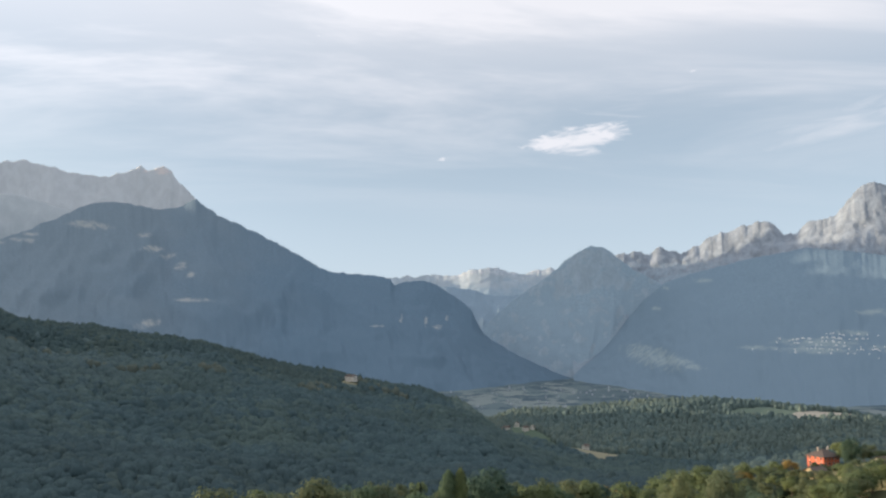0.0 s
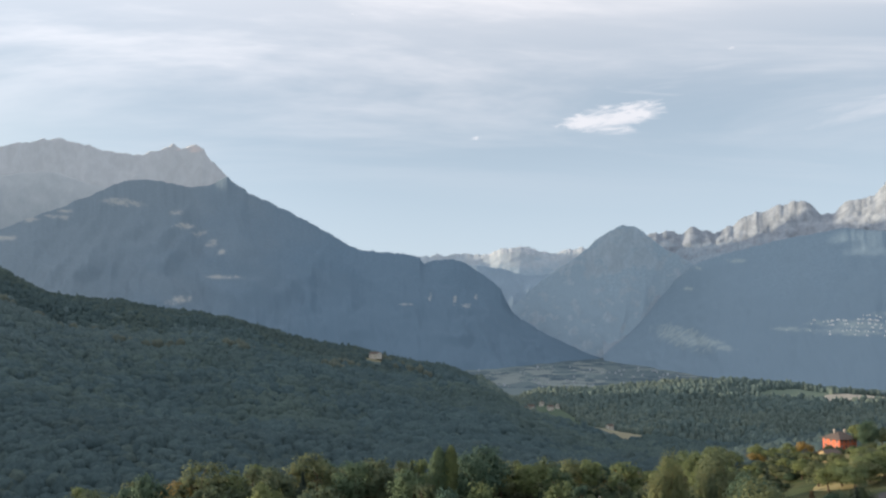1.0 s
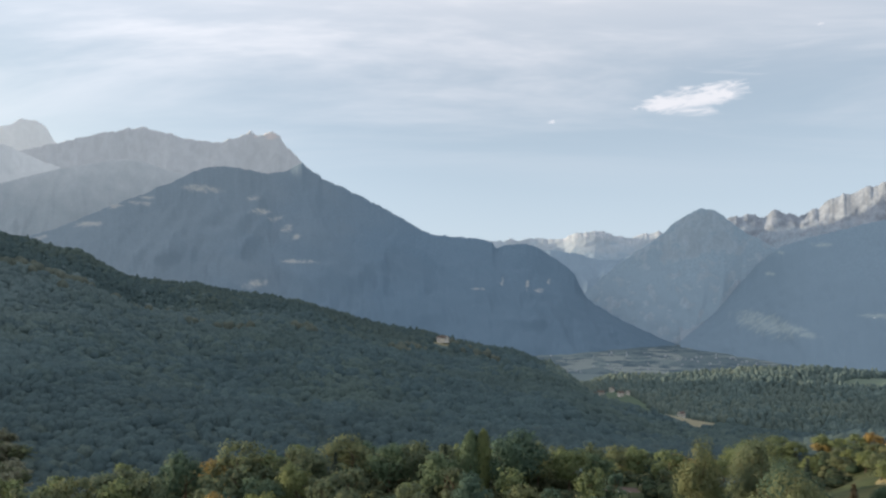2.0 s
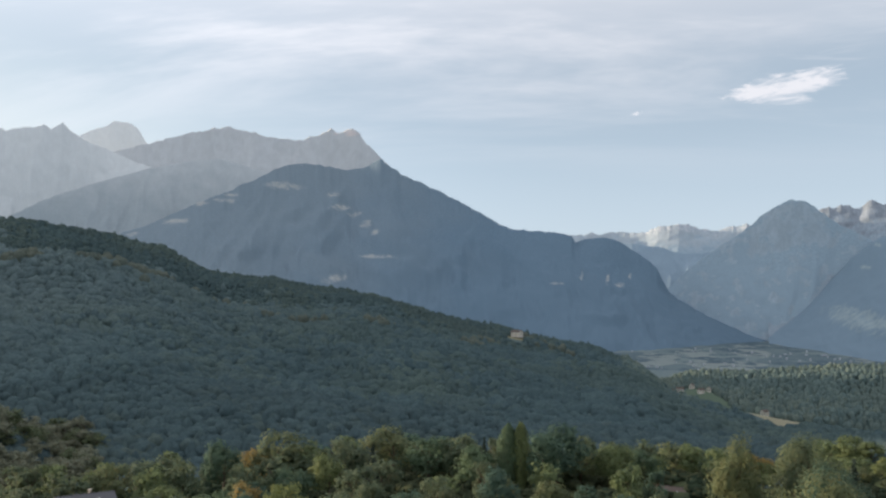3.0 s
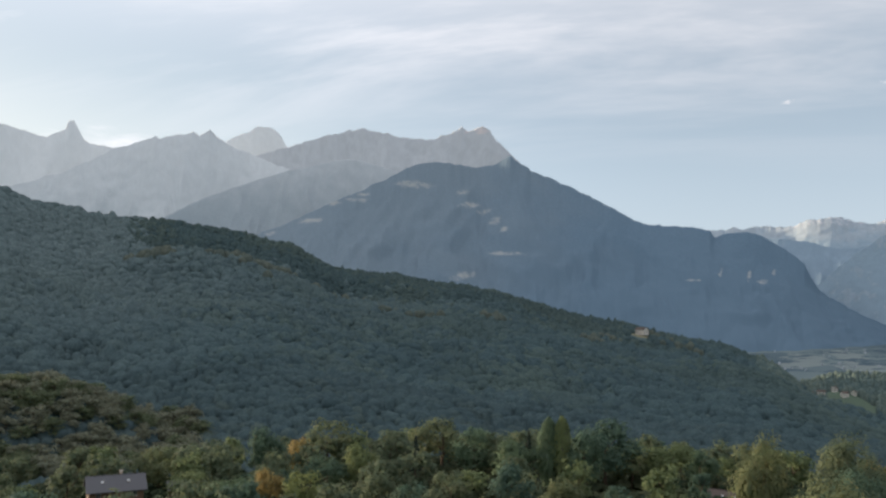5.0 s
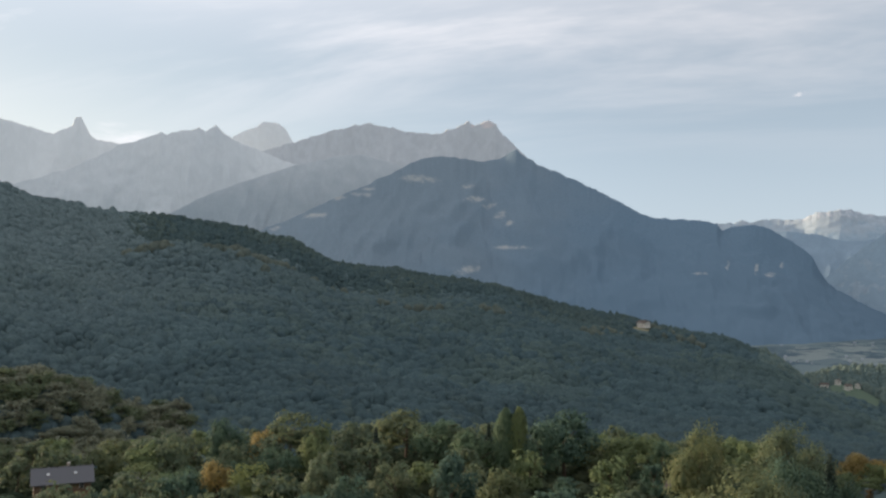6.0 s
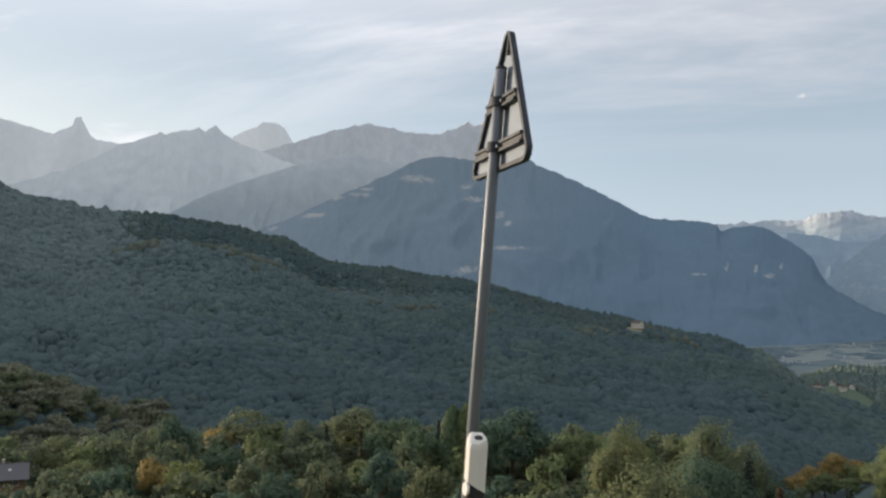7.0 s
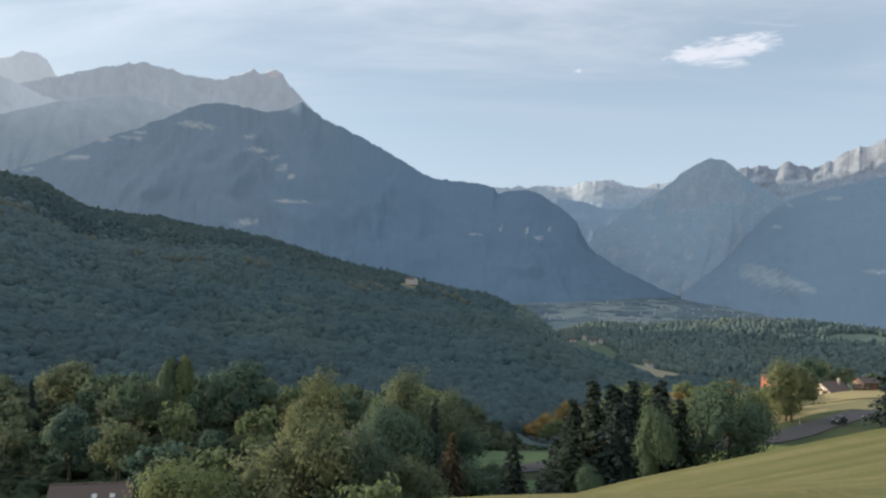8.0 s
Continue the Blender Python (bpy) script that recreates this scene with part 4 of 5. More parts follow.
def spruce_crown(seed, count):
    """Whorls of drooping boughs, shorter towards the tip."""
    rng = np.random.default_rng(seed)
    vs, fs, start = [], [], 0
    for t in np.linspace(0.04, 0.985, 30):
        reach = 0.5 * (1 - t) ** 0.85 * rng.uniform(0.75, 1.15) + 0.012
        n = max(6, int(14 * (1 - t)) + 5)
        for j in range(n):
            a = 6.283 * (j + rng.random()) / n
            out, across = np.array([math.cos(a), math.sin(a), 0]), np.array([-math.sin(a), math.cos(a), 0])
            r = reach * rng.uniform(0.7, 1.15)
            m = max(3, int(11 * (1 - t)) + 2)
            u = (np.arange(m) + rng.uniform(0.3, 0.9, m)) / m
            c = out * (u * r)[:, None] + np.array([0, 0, t]) + np.array([0, 0, -1]) * (0.10 * u ** 1.5 * (1 - t) + rng.normal(0, 0.008, m))[:, None]
            v, f = leaf_cards(c + across * rng.normal(0, 0.02, (m, 1)), np.tile([0.25 * out[0], 0.25 * out[1], 0.9], (m, 1)), 0.058, rng)
            vs.append(v), fs.append(f + start)
            start += len(v)
    n = 11
    for z0, z1, r in ((0.03, 0.45, 0.30), (0.22, 0.68, 0.22), (0.45, 0.97, 0.15)):
        a = 6.283 * np.arange(n) / n
        q = r * rng.uniform(0.75, 1.2, n)
        vs.append(np.r_[np.c_[q * np.cos(a), q * np.sin(a), np.full(n, z0)], [[0, 0, z1]]])
        fs.append(np.array([(start + i, start + (i + 1) % n, start + n) for i in range(n)]))
        start += n + 1
    return np.concatenate(vs), np.concatenate(fs)


def trunk_mesh(seed, straight=False, limbs=7, top=0.72):
    """A tapered, slightly bent trunk with forking limbs, one unit high."""
    rng = np.random.default_rng(seed)
    vs, fs = [], []

    def tube(pts, radii, n=7):
        base = len(vs)
        for p, r in zip(pts, radii):
            for j in range(n):
                a = 6.283 * j / n
                vs.append((p[0] + r * math.cos(a), p[1] + r * math.sin(a), p[2]))
        for i in range(len(pts) - 1):
            for j in range(n):
                a, b = base + i * n + j, base + i * n + (j + 1) % n
                fs.append((a, b, b + n)), fs.append((a, b + n, a + n))
    h = np.linspace(0, top, 6)
    bend = np.zeros((6, 2)) if straight else np.cumsum(rng.normal(0, 0.012, (6, 2)), 0)
    tube([(bend[i, 0], bend[i, 1], h[i] - 0.02) for i in range(6)], 0.030 * np.array([1.35, 0.9, 0.75, 0.6, 0.4, 0.15]))
    for k in range(limbs):
        i = rng.integers(2, 5)
        a, r = rng.uniform(0, 6.283), rng.uniform(0.2, 0.34)
        p0 = np.array([bend[i, 0], bend[i, 1], h[i]])
        p1 = p0 + np.array([math.cos(a) * r * 0.5, math.sin(a) * r * 0.5, 0.10])
        tube([p0, p1, p1 + np.array([math.cos(a) * r * 0.5, math.sin(a) * r * 0.5, 0.13])], (0.012, 0.008, 0.003), 5)
    return np.array(vs), np.array(fs)


SHAPES = {"round": [broad_crown(200 + i, 1900, 0.05 + 0.025 * i, 24, 0.040) for i in range(5)],
          "light": [broad_crown(280 + i, 640, 0.05 + 0.03 * i, 20, 0.070) for i in range(4)],
          "dense": [broad_crown(260 + i, 10000, 0.02, 36, 0.022) for i in range(3)],
          "slim": [poplar_crown(230 + i, 2200) for i in range(2)],
          "spruce": [spruce_crown(240 + i, 900) for i in range(3)]}
TRUNKS = {"round": [trunk_mesh(300 + i) for i in range(3)], "dense": [trunk_mesh(310 + i) for i in range(3)],
          "light": [trunk_mesh(340 + i) for i in range(2)], "slim": [trunk_mesh(320, True, 3)] * 2, "spruce": [trunk_mesh(330, True, 0, 0.95)] * 3}
KINDS = {"g": ("round", L_GREEN, "broadleaf_tree", "full green broadleaf tree on the wooded slope", "tree"),
         "b": ("round", L_OLIVE, "broadleaf_tree", "olive-green broadleaf tree with sunlit top", "tree"),
         "y": ("round", L_LIGHT, "broadleaf_tree", "yellow-green broadleaf tree on the slope", "tree"),
         "a": ("round", L_AUTUMN, "autumn_tree", "small tree with orange autumn leaves", "tree"),
         "o": ("round", L_AUTUMN, "autumn_tree", "sunlit tree turning orange and gold", "tree"),
         "r": ("spruce", L_RUSSET, "conifer_tree", "reddish-brown conifer among green trees", "tree"),
         "G": ("dense", L_GREEN, "broadleaf_tree", "large dense green broadleaf tree beside the meadow", "tree"),
         "B": ("dense", L_OLIVE, "broadleaf_tree", "large spreading olive-green tree below the meadow", "tree"),
         "Y": ("dense", L_LIGHT, "broadleaf_tree", "rounded yellow-green tree below the meadow", "tree"),
         "O": ("dense", L_AUTUMN, "autumn_tree", "dark tree with sunlit golden top", "tree"),
         "c": ("spruce", L_NEEDLE, "conifer_tree", "dark green spruce among broadleaf trees", "tree"),
         "d": ("spruce", L_NEEDLE, "conifer_tree", "tall dark spruce at the meadow's lower edge", "tree"),
         "p": ("slim", L_GREEN, "poplar_tree", "tall slim green poplar rising above its neighbours", "tree"),
         "q": ("slim", L_LIGHT, "poplar_tree", "tall slim yellow-green poplar", "tree")}
PROTOS = {}


def proto(kind, i):
    """The first tree of a kind and shape; later ones are copies of it."""
    shape, mat, name, label, cat = KINDS[kind]
    if (kind, i) not in PROTOS:
        root = tagged(new(name), label, cat, group="trees on the slope")
        tv, tf = TRUNKS[shape][i % len(TRUNKS[shape])]
        cv, cf, *soft = SHAPES[shape][i]
        sheet("trunk", tv, tf, M_BARK).parent = root
        crown = sheet("crown", cv, cf, mat, bool(soft))
        crown.parent = root
        if soft:
            # leaves shade with the lobe that they grow on
            crown.data.normals_split_custom_set_from_vertices(soft[0].tolist())
        PROTOS[kind, i] = root
        return root, True
    return PROTOS[kind, i], False


tree_rng = np.random.default_rng(77)


def plant(x, y, h, w, kind, sink=0.15):
    if kind in "GBYO":
        sink = 0.09 * h
        h = h + sink
    i = int(tree_rng.integers(len(SHAPES[KINDS[kind][0]])))
    root, first = proto(kind, i)
    m = Matrix.LocRotScale((x, y, float(ground_z(x, y)) - sink), Euler((0, 0, tree_rng.uniform(0, 6.28))), (w, w, h))
    if first:
        root.matrix_basis = m
    else:
        s = root.scale.copy()
        copy_thing(root, m @ Matrix.Diagonal((1 / s[0], 1 / s[1], 1 / s[2], 1)))


# stands, as (x, y, height, width, kind)
BAND = [(-119, 265, 15.2, 17.5, "b"), (-113, 278, 16.6, 17.8, "b"), (-94, 288, 19.3, 14.6, "g"), (-93, 308, 15.6, 14.3, "a"), (-85, 313, 21.8, 22.5, "b"), (-65, 247, 12, 9.6, "a"),
        (-52, 245, 13, 13, "y"), (-60, 270, 13.4, 13.6, "g"), (-52, 276, 16, 11.9, "y"), (-57, 308, 17.2, 15.3, "b"), (-46, 303, 15.3, 8.3, "c"), (-46, 325, 18.5, 21.8, "b"),
        (-29, 312, 17.1, 18.4, "g"), (-7, 289, 15.3, 14.7, "g"), (-8, 305, 16.3, 7.3, "c"), (2, 292, 21.3, 7.4, "p"), (6, 292, 21.8, 5.8, "q"), (13, 291, 17.9, 12.8, "g"),
        (17, 303, 20.1, 20.9, "g"), (23, 309, 12.8, 14.4, "b"), (34, 309, 14.6, 13.4, "y"), (43, 316, 11.9, 11.9, "g")]
FRONT = [(-13, 229, 13.2, 11.7, "g"), (-10, 243, 14.1, 12.3, "b"), (7, 240, 15.2, 11.7, "g"), (-25, 234, 14.1, 9.6, "b"), (-70, 236, 11.4, 12.6, "g"), (20, 236, 12.6, 11.1, "b"), (-89, 245, 11.4, 13.6, "y"), (-75, 217, 8.7, 13.5, "g")]
NEAR = [(63, 226, 21.7, 11.3, "B"), (73, 189, 17.5, 17.2, "B"), (77, 195, 14.4, 13.1, "G"), (59, 185, 12.8, 14.1, "Y"), (85, 218, 16.9, 7.3, "c")]
TURN = [(79, 233, 20.9, 16, "B"), (90, 204, 12.1, 8.5, "r"), (109.5, 197, 15.4, 13, "d"), (112, 200, 14.6, 12.5, "d"), (115, 201, 14.4, 13, "d"), (112.5, 194, 13.4, 12.5, "d"), (118, 199, 13, 11.5, "d"), (107, 192, 9.5, 11, "d"), (119, 203, 14, 11, "d"), (121, 198, 10.5, 9.5, "d"),
        (107, 198, 13.6, 11, "d"), (117, 189, 10.6, 4.8, "G"), (119, 208, 13.6, 10, "d"), (99, 202, 11.2, 7.4, "c"), (126.5, 195, 12.2, 10.6, "G"), (155, 278, 13.6, 11.5, "B"),
        (192, 398, 12.4, 10, "G"), (140.6, 176.5, 12.2, 8.2, "d"), (80, 212, 17.2, 11.8, "G"), (79, 195, 14.5, 11.2, "B"), (96, 197, 2.4, 5.5, "G"), (109, 185, 4.8, 3.2, "G"),
        (92, 208, 8, 8, "G"), (86, 200, 9.5, 9, "B"), (84, 190, 8, 8, "G"), (83, 253, 16.2, 8.6, "B"), (88, 238, 9, 7, "G"), (104, 206, 7, 5, "c"),
        (75, 222, 9, 9, "G"), (83, 226, 8, 8, "B"), (107, 232, 7.5, 8, "G"), (114, 234, 8, 8, "B"), (96, 218, 6, 7, "G")]
SPUR = [(128, 560, 10.8, 15.7, "y"), (132, 528, 14.8, 16.7, "b"), (132, 487, 20.4, 19.0, "y"), (125, 515, 12.6, 18.1, "b"), (125, 463, 16.7, 16.4, "g"), (127, 431, 14.9, 16.9, "b"),
        (129, 449, 21, 16, "b"), (137, 445, 17.6, 18, "b"), (143, 439, 11, 13, "y"), (152, 428, 6, 10, "o"), (158, 423, 6.5, 11, "y"), (164, 418, 7, 11, "b"),
        (169, 413, 6.5, 9, "o"), (133, 413, 10, 14, "y"), (141, 405, 6, 10, "b"), (151, 402, 4.5, 8, "g"), (160, 398, 4, 7, "b"), (197, 415, 11.6, 13, "b"),
        (201, 404, 6.5, 9, "g"), (206, 396, 5, 8, "y"), (153, 431, 9.8, 9.6, "y"), (150, 385, 5, 7.5, "b"), (158, 380, 4.5, 7, "g"), (166, 376, 4, 7, "y"),
        (174, 371, 4, 6.5, "b"), (182, 374, 3.5, 6, "g"), (150, 330, 7, 9, "b"), (140, 296, 6.5, 9, "b"), (146, 301, 7, 9, "g"), (151, 309, 7.5, 9, "b"), (143, 312, 7, 9, "y"), (136, 306, 6.5, 9, "b"), (140, 325, 7, 9, "g"), (157, 311, 7, 8, "y"), (158, 322, 7.5, 9, "g"), (164, 317, 8.5, 9, "b"), (160, 335, 8, 9, "y"), (154, 342, 7, 9, "g"), (167, 327, 9, 9, "b"), (169, 346, 5, 7, "g"), (172, 334, 8, 7.5, "b"), (164, 345, 7, 8, "b"), (160, 366, 4.5, 7, "g"), (150, 368, 5.5, 8, "b"), (143, 378, 6, 8.5, "g"), (136, 392, 7, 9.5, "b"),
        (128, 400, 10, 12, "g"), (120, 405, 12, 13, "b"), (208, 412, 9, 10, "g"), (214, 400, 6, 8, "b"), (156, 347, 5, 6.5, "g"), (144, 352, 6.5, 7.9, "b"),
        (108, 573, 20.8, 19, "o"), (97, 568, 16.6, 17, "o"), (116, 567, 14.4, 17, "y"), (90, 558, 10.5, 15, "o"), (102, 548, 12, 16, "y"), (113, 545, 9, 15, "y"),
        (119, 580, 14.5, 14, "o"), (106, 582, 17, 14, "o"), (96, 545, 8, 12, "b")]
BACK = [(58, 361, 14.1, 19, "b"), (34, 354, 6.0, 11, "g"), (68, 368, 11.9, 13, "g")]
PLANTED = []
for stand in (BAND, FRONT, NEAR, TURN, SPUR, BACK):
    for x, y, h, w, kind in stand:
        # spur trees take lighter leaf colours in place of golden sun
        kind = {"g": "b", "b": "y"}.get(kind, kind) if stand is SPUR else kind
        grown = 1.3 if stand is SPUR and y < 326 and x < 160 else 1.0
        plant(x, y, h * 1.03 * grown, w * 1.08 * grown, kind)
        PLANTED.append((x, y))
def joined_trees(name, label, places, choices, seed):
    """Trees that stand too thick to tell apart, as one object: (x, y, height, width) for each."""
    q = np.random.default_rng(seed)
    mats = list(choices) + [M_BARK]
    vs, fs, ms, start = [], [], [], 0
    for x, y, h, w in places:
        i, m, a = int(q.integers(4)), int(q.integers(len(choices))), q.uniform(0, 6.28)
        z, c, d = float(ground_z(x, y)) - 0.15, math.cos(a), math.sin(a)
        for (v, f, *soft), slot in ((SHAPES["light"][i], m), (TRUNKS["light"][i % 2], len(choices))):
            vs.append(np.c_[x + w * (c * v[:, 0] - d * v[:, 1]), y + w * (d * v[:, 0] + c * v[:, 1]), z + h * v[:, 2]])
            fs.append(f + start)
            ms.append(np.full(len(f), slot, np.int32))
            start += len(v)
    ob = sheet(name, np.concatenate(vs), np.concatenate(fs), mats[0], False)
    for m in mats[1:]:
        ob.data.materials.append(m)
    ob.data.polygons.foreach_set("material_index", np.concatenate(ms))
    return tagged(ob, label, "forest", kind="stuff")


# the wooded knoll up the valley
q = np.random.default_rng(44)
places = []
for x, y, a, r in scatter(-58, -38, 480, 680, 11.5, 45):
    if ((x + 425) / 150) ** 2 + ((y - 475) / 140) ** 2 < 1 and 0.77 * (x + 425) - 0.63 * (y - 475) > -60:
        h = q.uniform(12, 18)
        places.append((x, y, h, h * q.uniform(1.05, 1.4)))
joined_trees("knoll_trees", "broadleaf trees turning brown on a rounded knoll", places, (L_FAR, L_FAR, L_OLIVE), 46)
# shrubs before the house with the skylights
for x, y, h in ((-99, 226, 4.0), (-104, 222, 3.6), (-94, 230, 4.0), (-110, 219, 4.0), (-90, 221, 4.2), (-116, 223, 5.0)):
    plant(x, y, h, h * 1.5, "g")
# the rest of the wood on the slope, between those
places = []
for x, y, a, b in clearing(slope_places(17.0, -205, 250, 66, 345, 21), OPEN):
    if min((x - px) ** 2 + (y - py) ** 2 for px, py in PLANTED) < 70 or np.min((ROADS[:, 0] - x) ** 2 + (ROADS[:, 1] - y) ** 2) < 90 or (a > 25 and b < 135 and x > 97) or (a < -60 and b < 100) or (x > 118 and y < 345):
        continue
    h = np.interp(b, [66, 100, 150, 230, 345], [6, 7.5, 9.5, 12, 13.5]) * tree_rng.uniform(0.6, 1.25)
    if 70 < x < 150 and 245 < y < 620:
        h *= 0.45
    places.append((x, y, h * 1.12, h * tree_rng.uniform(0.75, 1.15)))
joined_trees("slope_trees", "mixed broadleaf trees filling the wooded slope", places, (L_GREEN, L_OLIVE, L_OLIVE, L_LIGHT), 47)


# ---- things: houses, road furniture, car ----
def part(name, bm, mat, parent=None, label=""):
    me = bpy.data.meshes.new(name)
    bmesh.ops.recalc_face_normals(bm, faces=bm.faces)
    bm.to_mesh(me)
    bm.free()
    me.materials.append(mat)
    ob = new(name, me)
    ob.parent = parent
    return tagged(ob, label)


def block(bm, x0, x1, y0, y1, z0, z1):
    v = [bm.verts.new(c) for c in ((x0, y0, z0), (x1, y0, z0), (x1, y1, z0), (x0, y1, z0), (x0, y0, z1), (x1, y0, z1), (x1, y1, z1), (x0, y1, z1))]
    for f in ((0, 3, 2, 1), (4, 5, 6, 7), (0, 1, 5, 4), (1, 2, 6, 5), (2, 3, 7, 6), (3, 0, 4, 7)):
        bm.faces.new([v[i] for i in f])
    return v


def boxed(*size, bevel=0.0):
    bm = bmesh.new()
    block(bm, *size)
    if bevel:
        bmesh.ops.bevel(bm, geom=bm.edges[:], offset=bevel, segments=2, affect="EDGES")
    return bm


def prism(points, x0, x1):
    """A solid with the outline (y, z) points, drawn out along x."""
    bm = bmesh.new()
    a = [bm.verts.new((x0, y, z)) for y, z in points]
    b = [bm.verts.new((x1, y, z)) for y, z in points]
    bm.faces.new(a), bm.faces.new(b[::-1])
    for i in range(len(a)):
        j = (i + 1) % len(a)
        bm.faces.new((a[i], a[j], b[j], b[i]))
    return bm


W_WHITE = plain("white_render_wall", (0.66, 0.62, 0.55), 0.9, 0.10, 0.6)
W_RED = plain("coral_red_render_wall", (0.62, 0.17, 0.095), 0.85, 0.12, 0.5)
W_OCHRE = plain("ochre_render_wall", (0.52, 0.40, 0.24), 0.9, 0.12, 0.6)
W_TIMBER = plain("weathered_timber_wall", (0.17, 0.11, 0.07), 0.85, 0.25, 1.5)
R_BROWN = plain("brown_tile_roof", (0.125, 0.098, 0.085), 0.85, 0.25, 1.2, depth=0.05)
R_GREY = plain("grey_slate_roof", (0.115, 0.115, 0.125), 0.7, 0.2, 1.2, depth=0.04)
M_GLASS = plain("dark_window_glass", (0.03, 0.035, 0.04), 0.12, 0.1, 1.0, spec=0.6)
M_FRAME = plain("pale_window_frame", (0.60, 0.56, 0.50), 0.7, 0.1, 2.0)
M_SHUTTER = plain("painted_shutter", (0.25, 0.12, 0.08), 0.8, 0.15, 2.0)
M_BRICK = plain("chimney_masonry", (0.42, 0.36, 0.31), 0.9, 0.2, 2.0)
M_STONE = plain("pale_garden_wall", (0.50, 0.47, 0.41), 0.9, 0.2, 0.8)


def window(parent, x, z, w, h, face, depth, frame_mat=M_FRAME, shutters=False):
    """A window set into one side of a house: face is 0 front, 1 right, 2 back, 3 left; depth is that wall's distance from the middle."""
    turn = Matrix.Rotation(radians(90 * face), 4, "Z") @ Matrix.Translation((x, -depth, z))
    bm = bmesh.new()
    t = 0.09
    block(bm, -w / 2 - t, w / 2 + t, -0.05, 0.06, h, h + t)
    block(bm, -w / 2 - t, -w / 2, -0.05, 0.06, 0, h)
    block(bm, w / 2, w / 2 + t, -0.05, 0.06, 0, h)
    block(bm, -0.03, 0.03, -0.035, 0.04, 0, h)
    ob = part("window", bm, frame_mat, parent)
    ob.matrix_local = turn
    part("pane", boxed(-w / 2, w / 2, -0.02, 0.03, 0.0, h), M_GLASS, ob)
    part("sill", boxed(-w / 2 - 0.14, w / 2 + 0.14, -0.14, 0.05, -0.09, -0.003), M_STONE, ob)
    if shutters:
        for sx in (-1, 1):
            part("shutter", boxed(sx * (w / 2 + 0.11) - (w / 2 if sx < 0 else 0), sx * (w / 2 + 0.11) + (w / 2 if sx > 0 else 0), -0.075, -0.02, -0.02, h + 0.02), M_SHUTTER, ob)


def chimney(parent, x, y, z0, z1, s=0.7):
    bm = boxed(x - s / 2, x + s / 2, y - s / 2, y + s / 2, z0, z1, bevel=0.03)
    ob = part("chimney", bm, M_BRICK, parent)
    part("chimney_cap", boxed(x - s / 2 - 0.1, x + s / 2 + 0.1, y - s / 2 - 0.1, y + s / 2 + 0.1, z1 + 0.003, z1 + 0.14, bevel=0.03), M_STONE, ob)


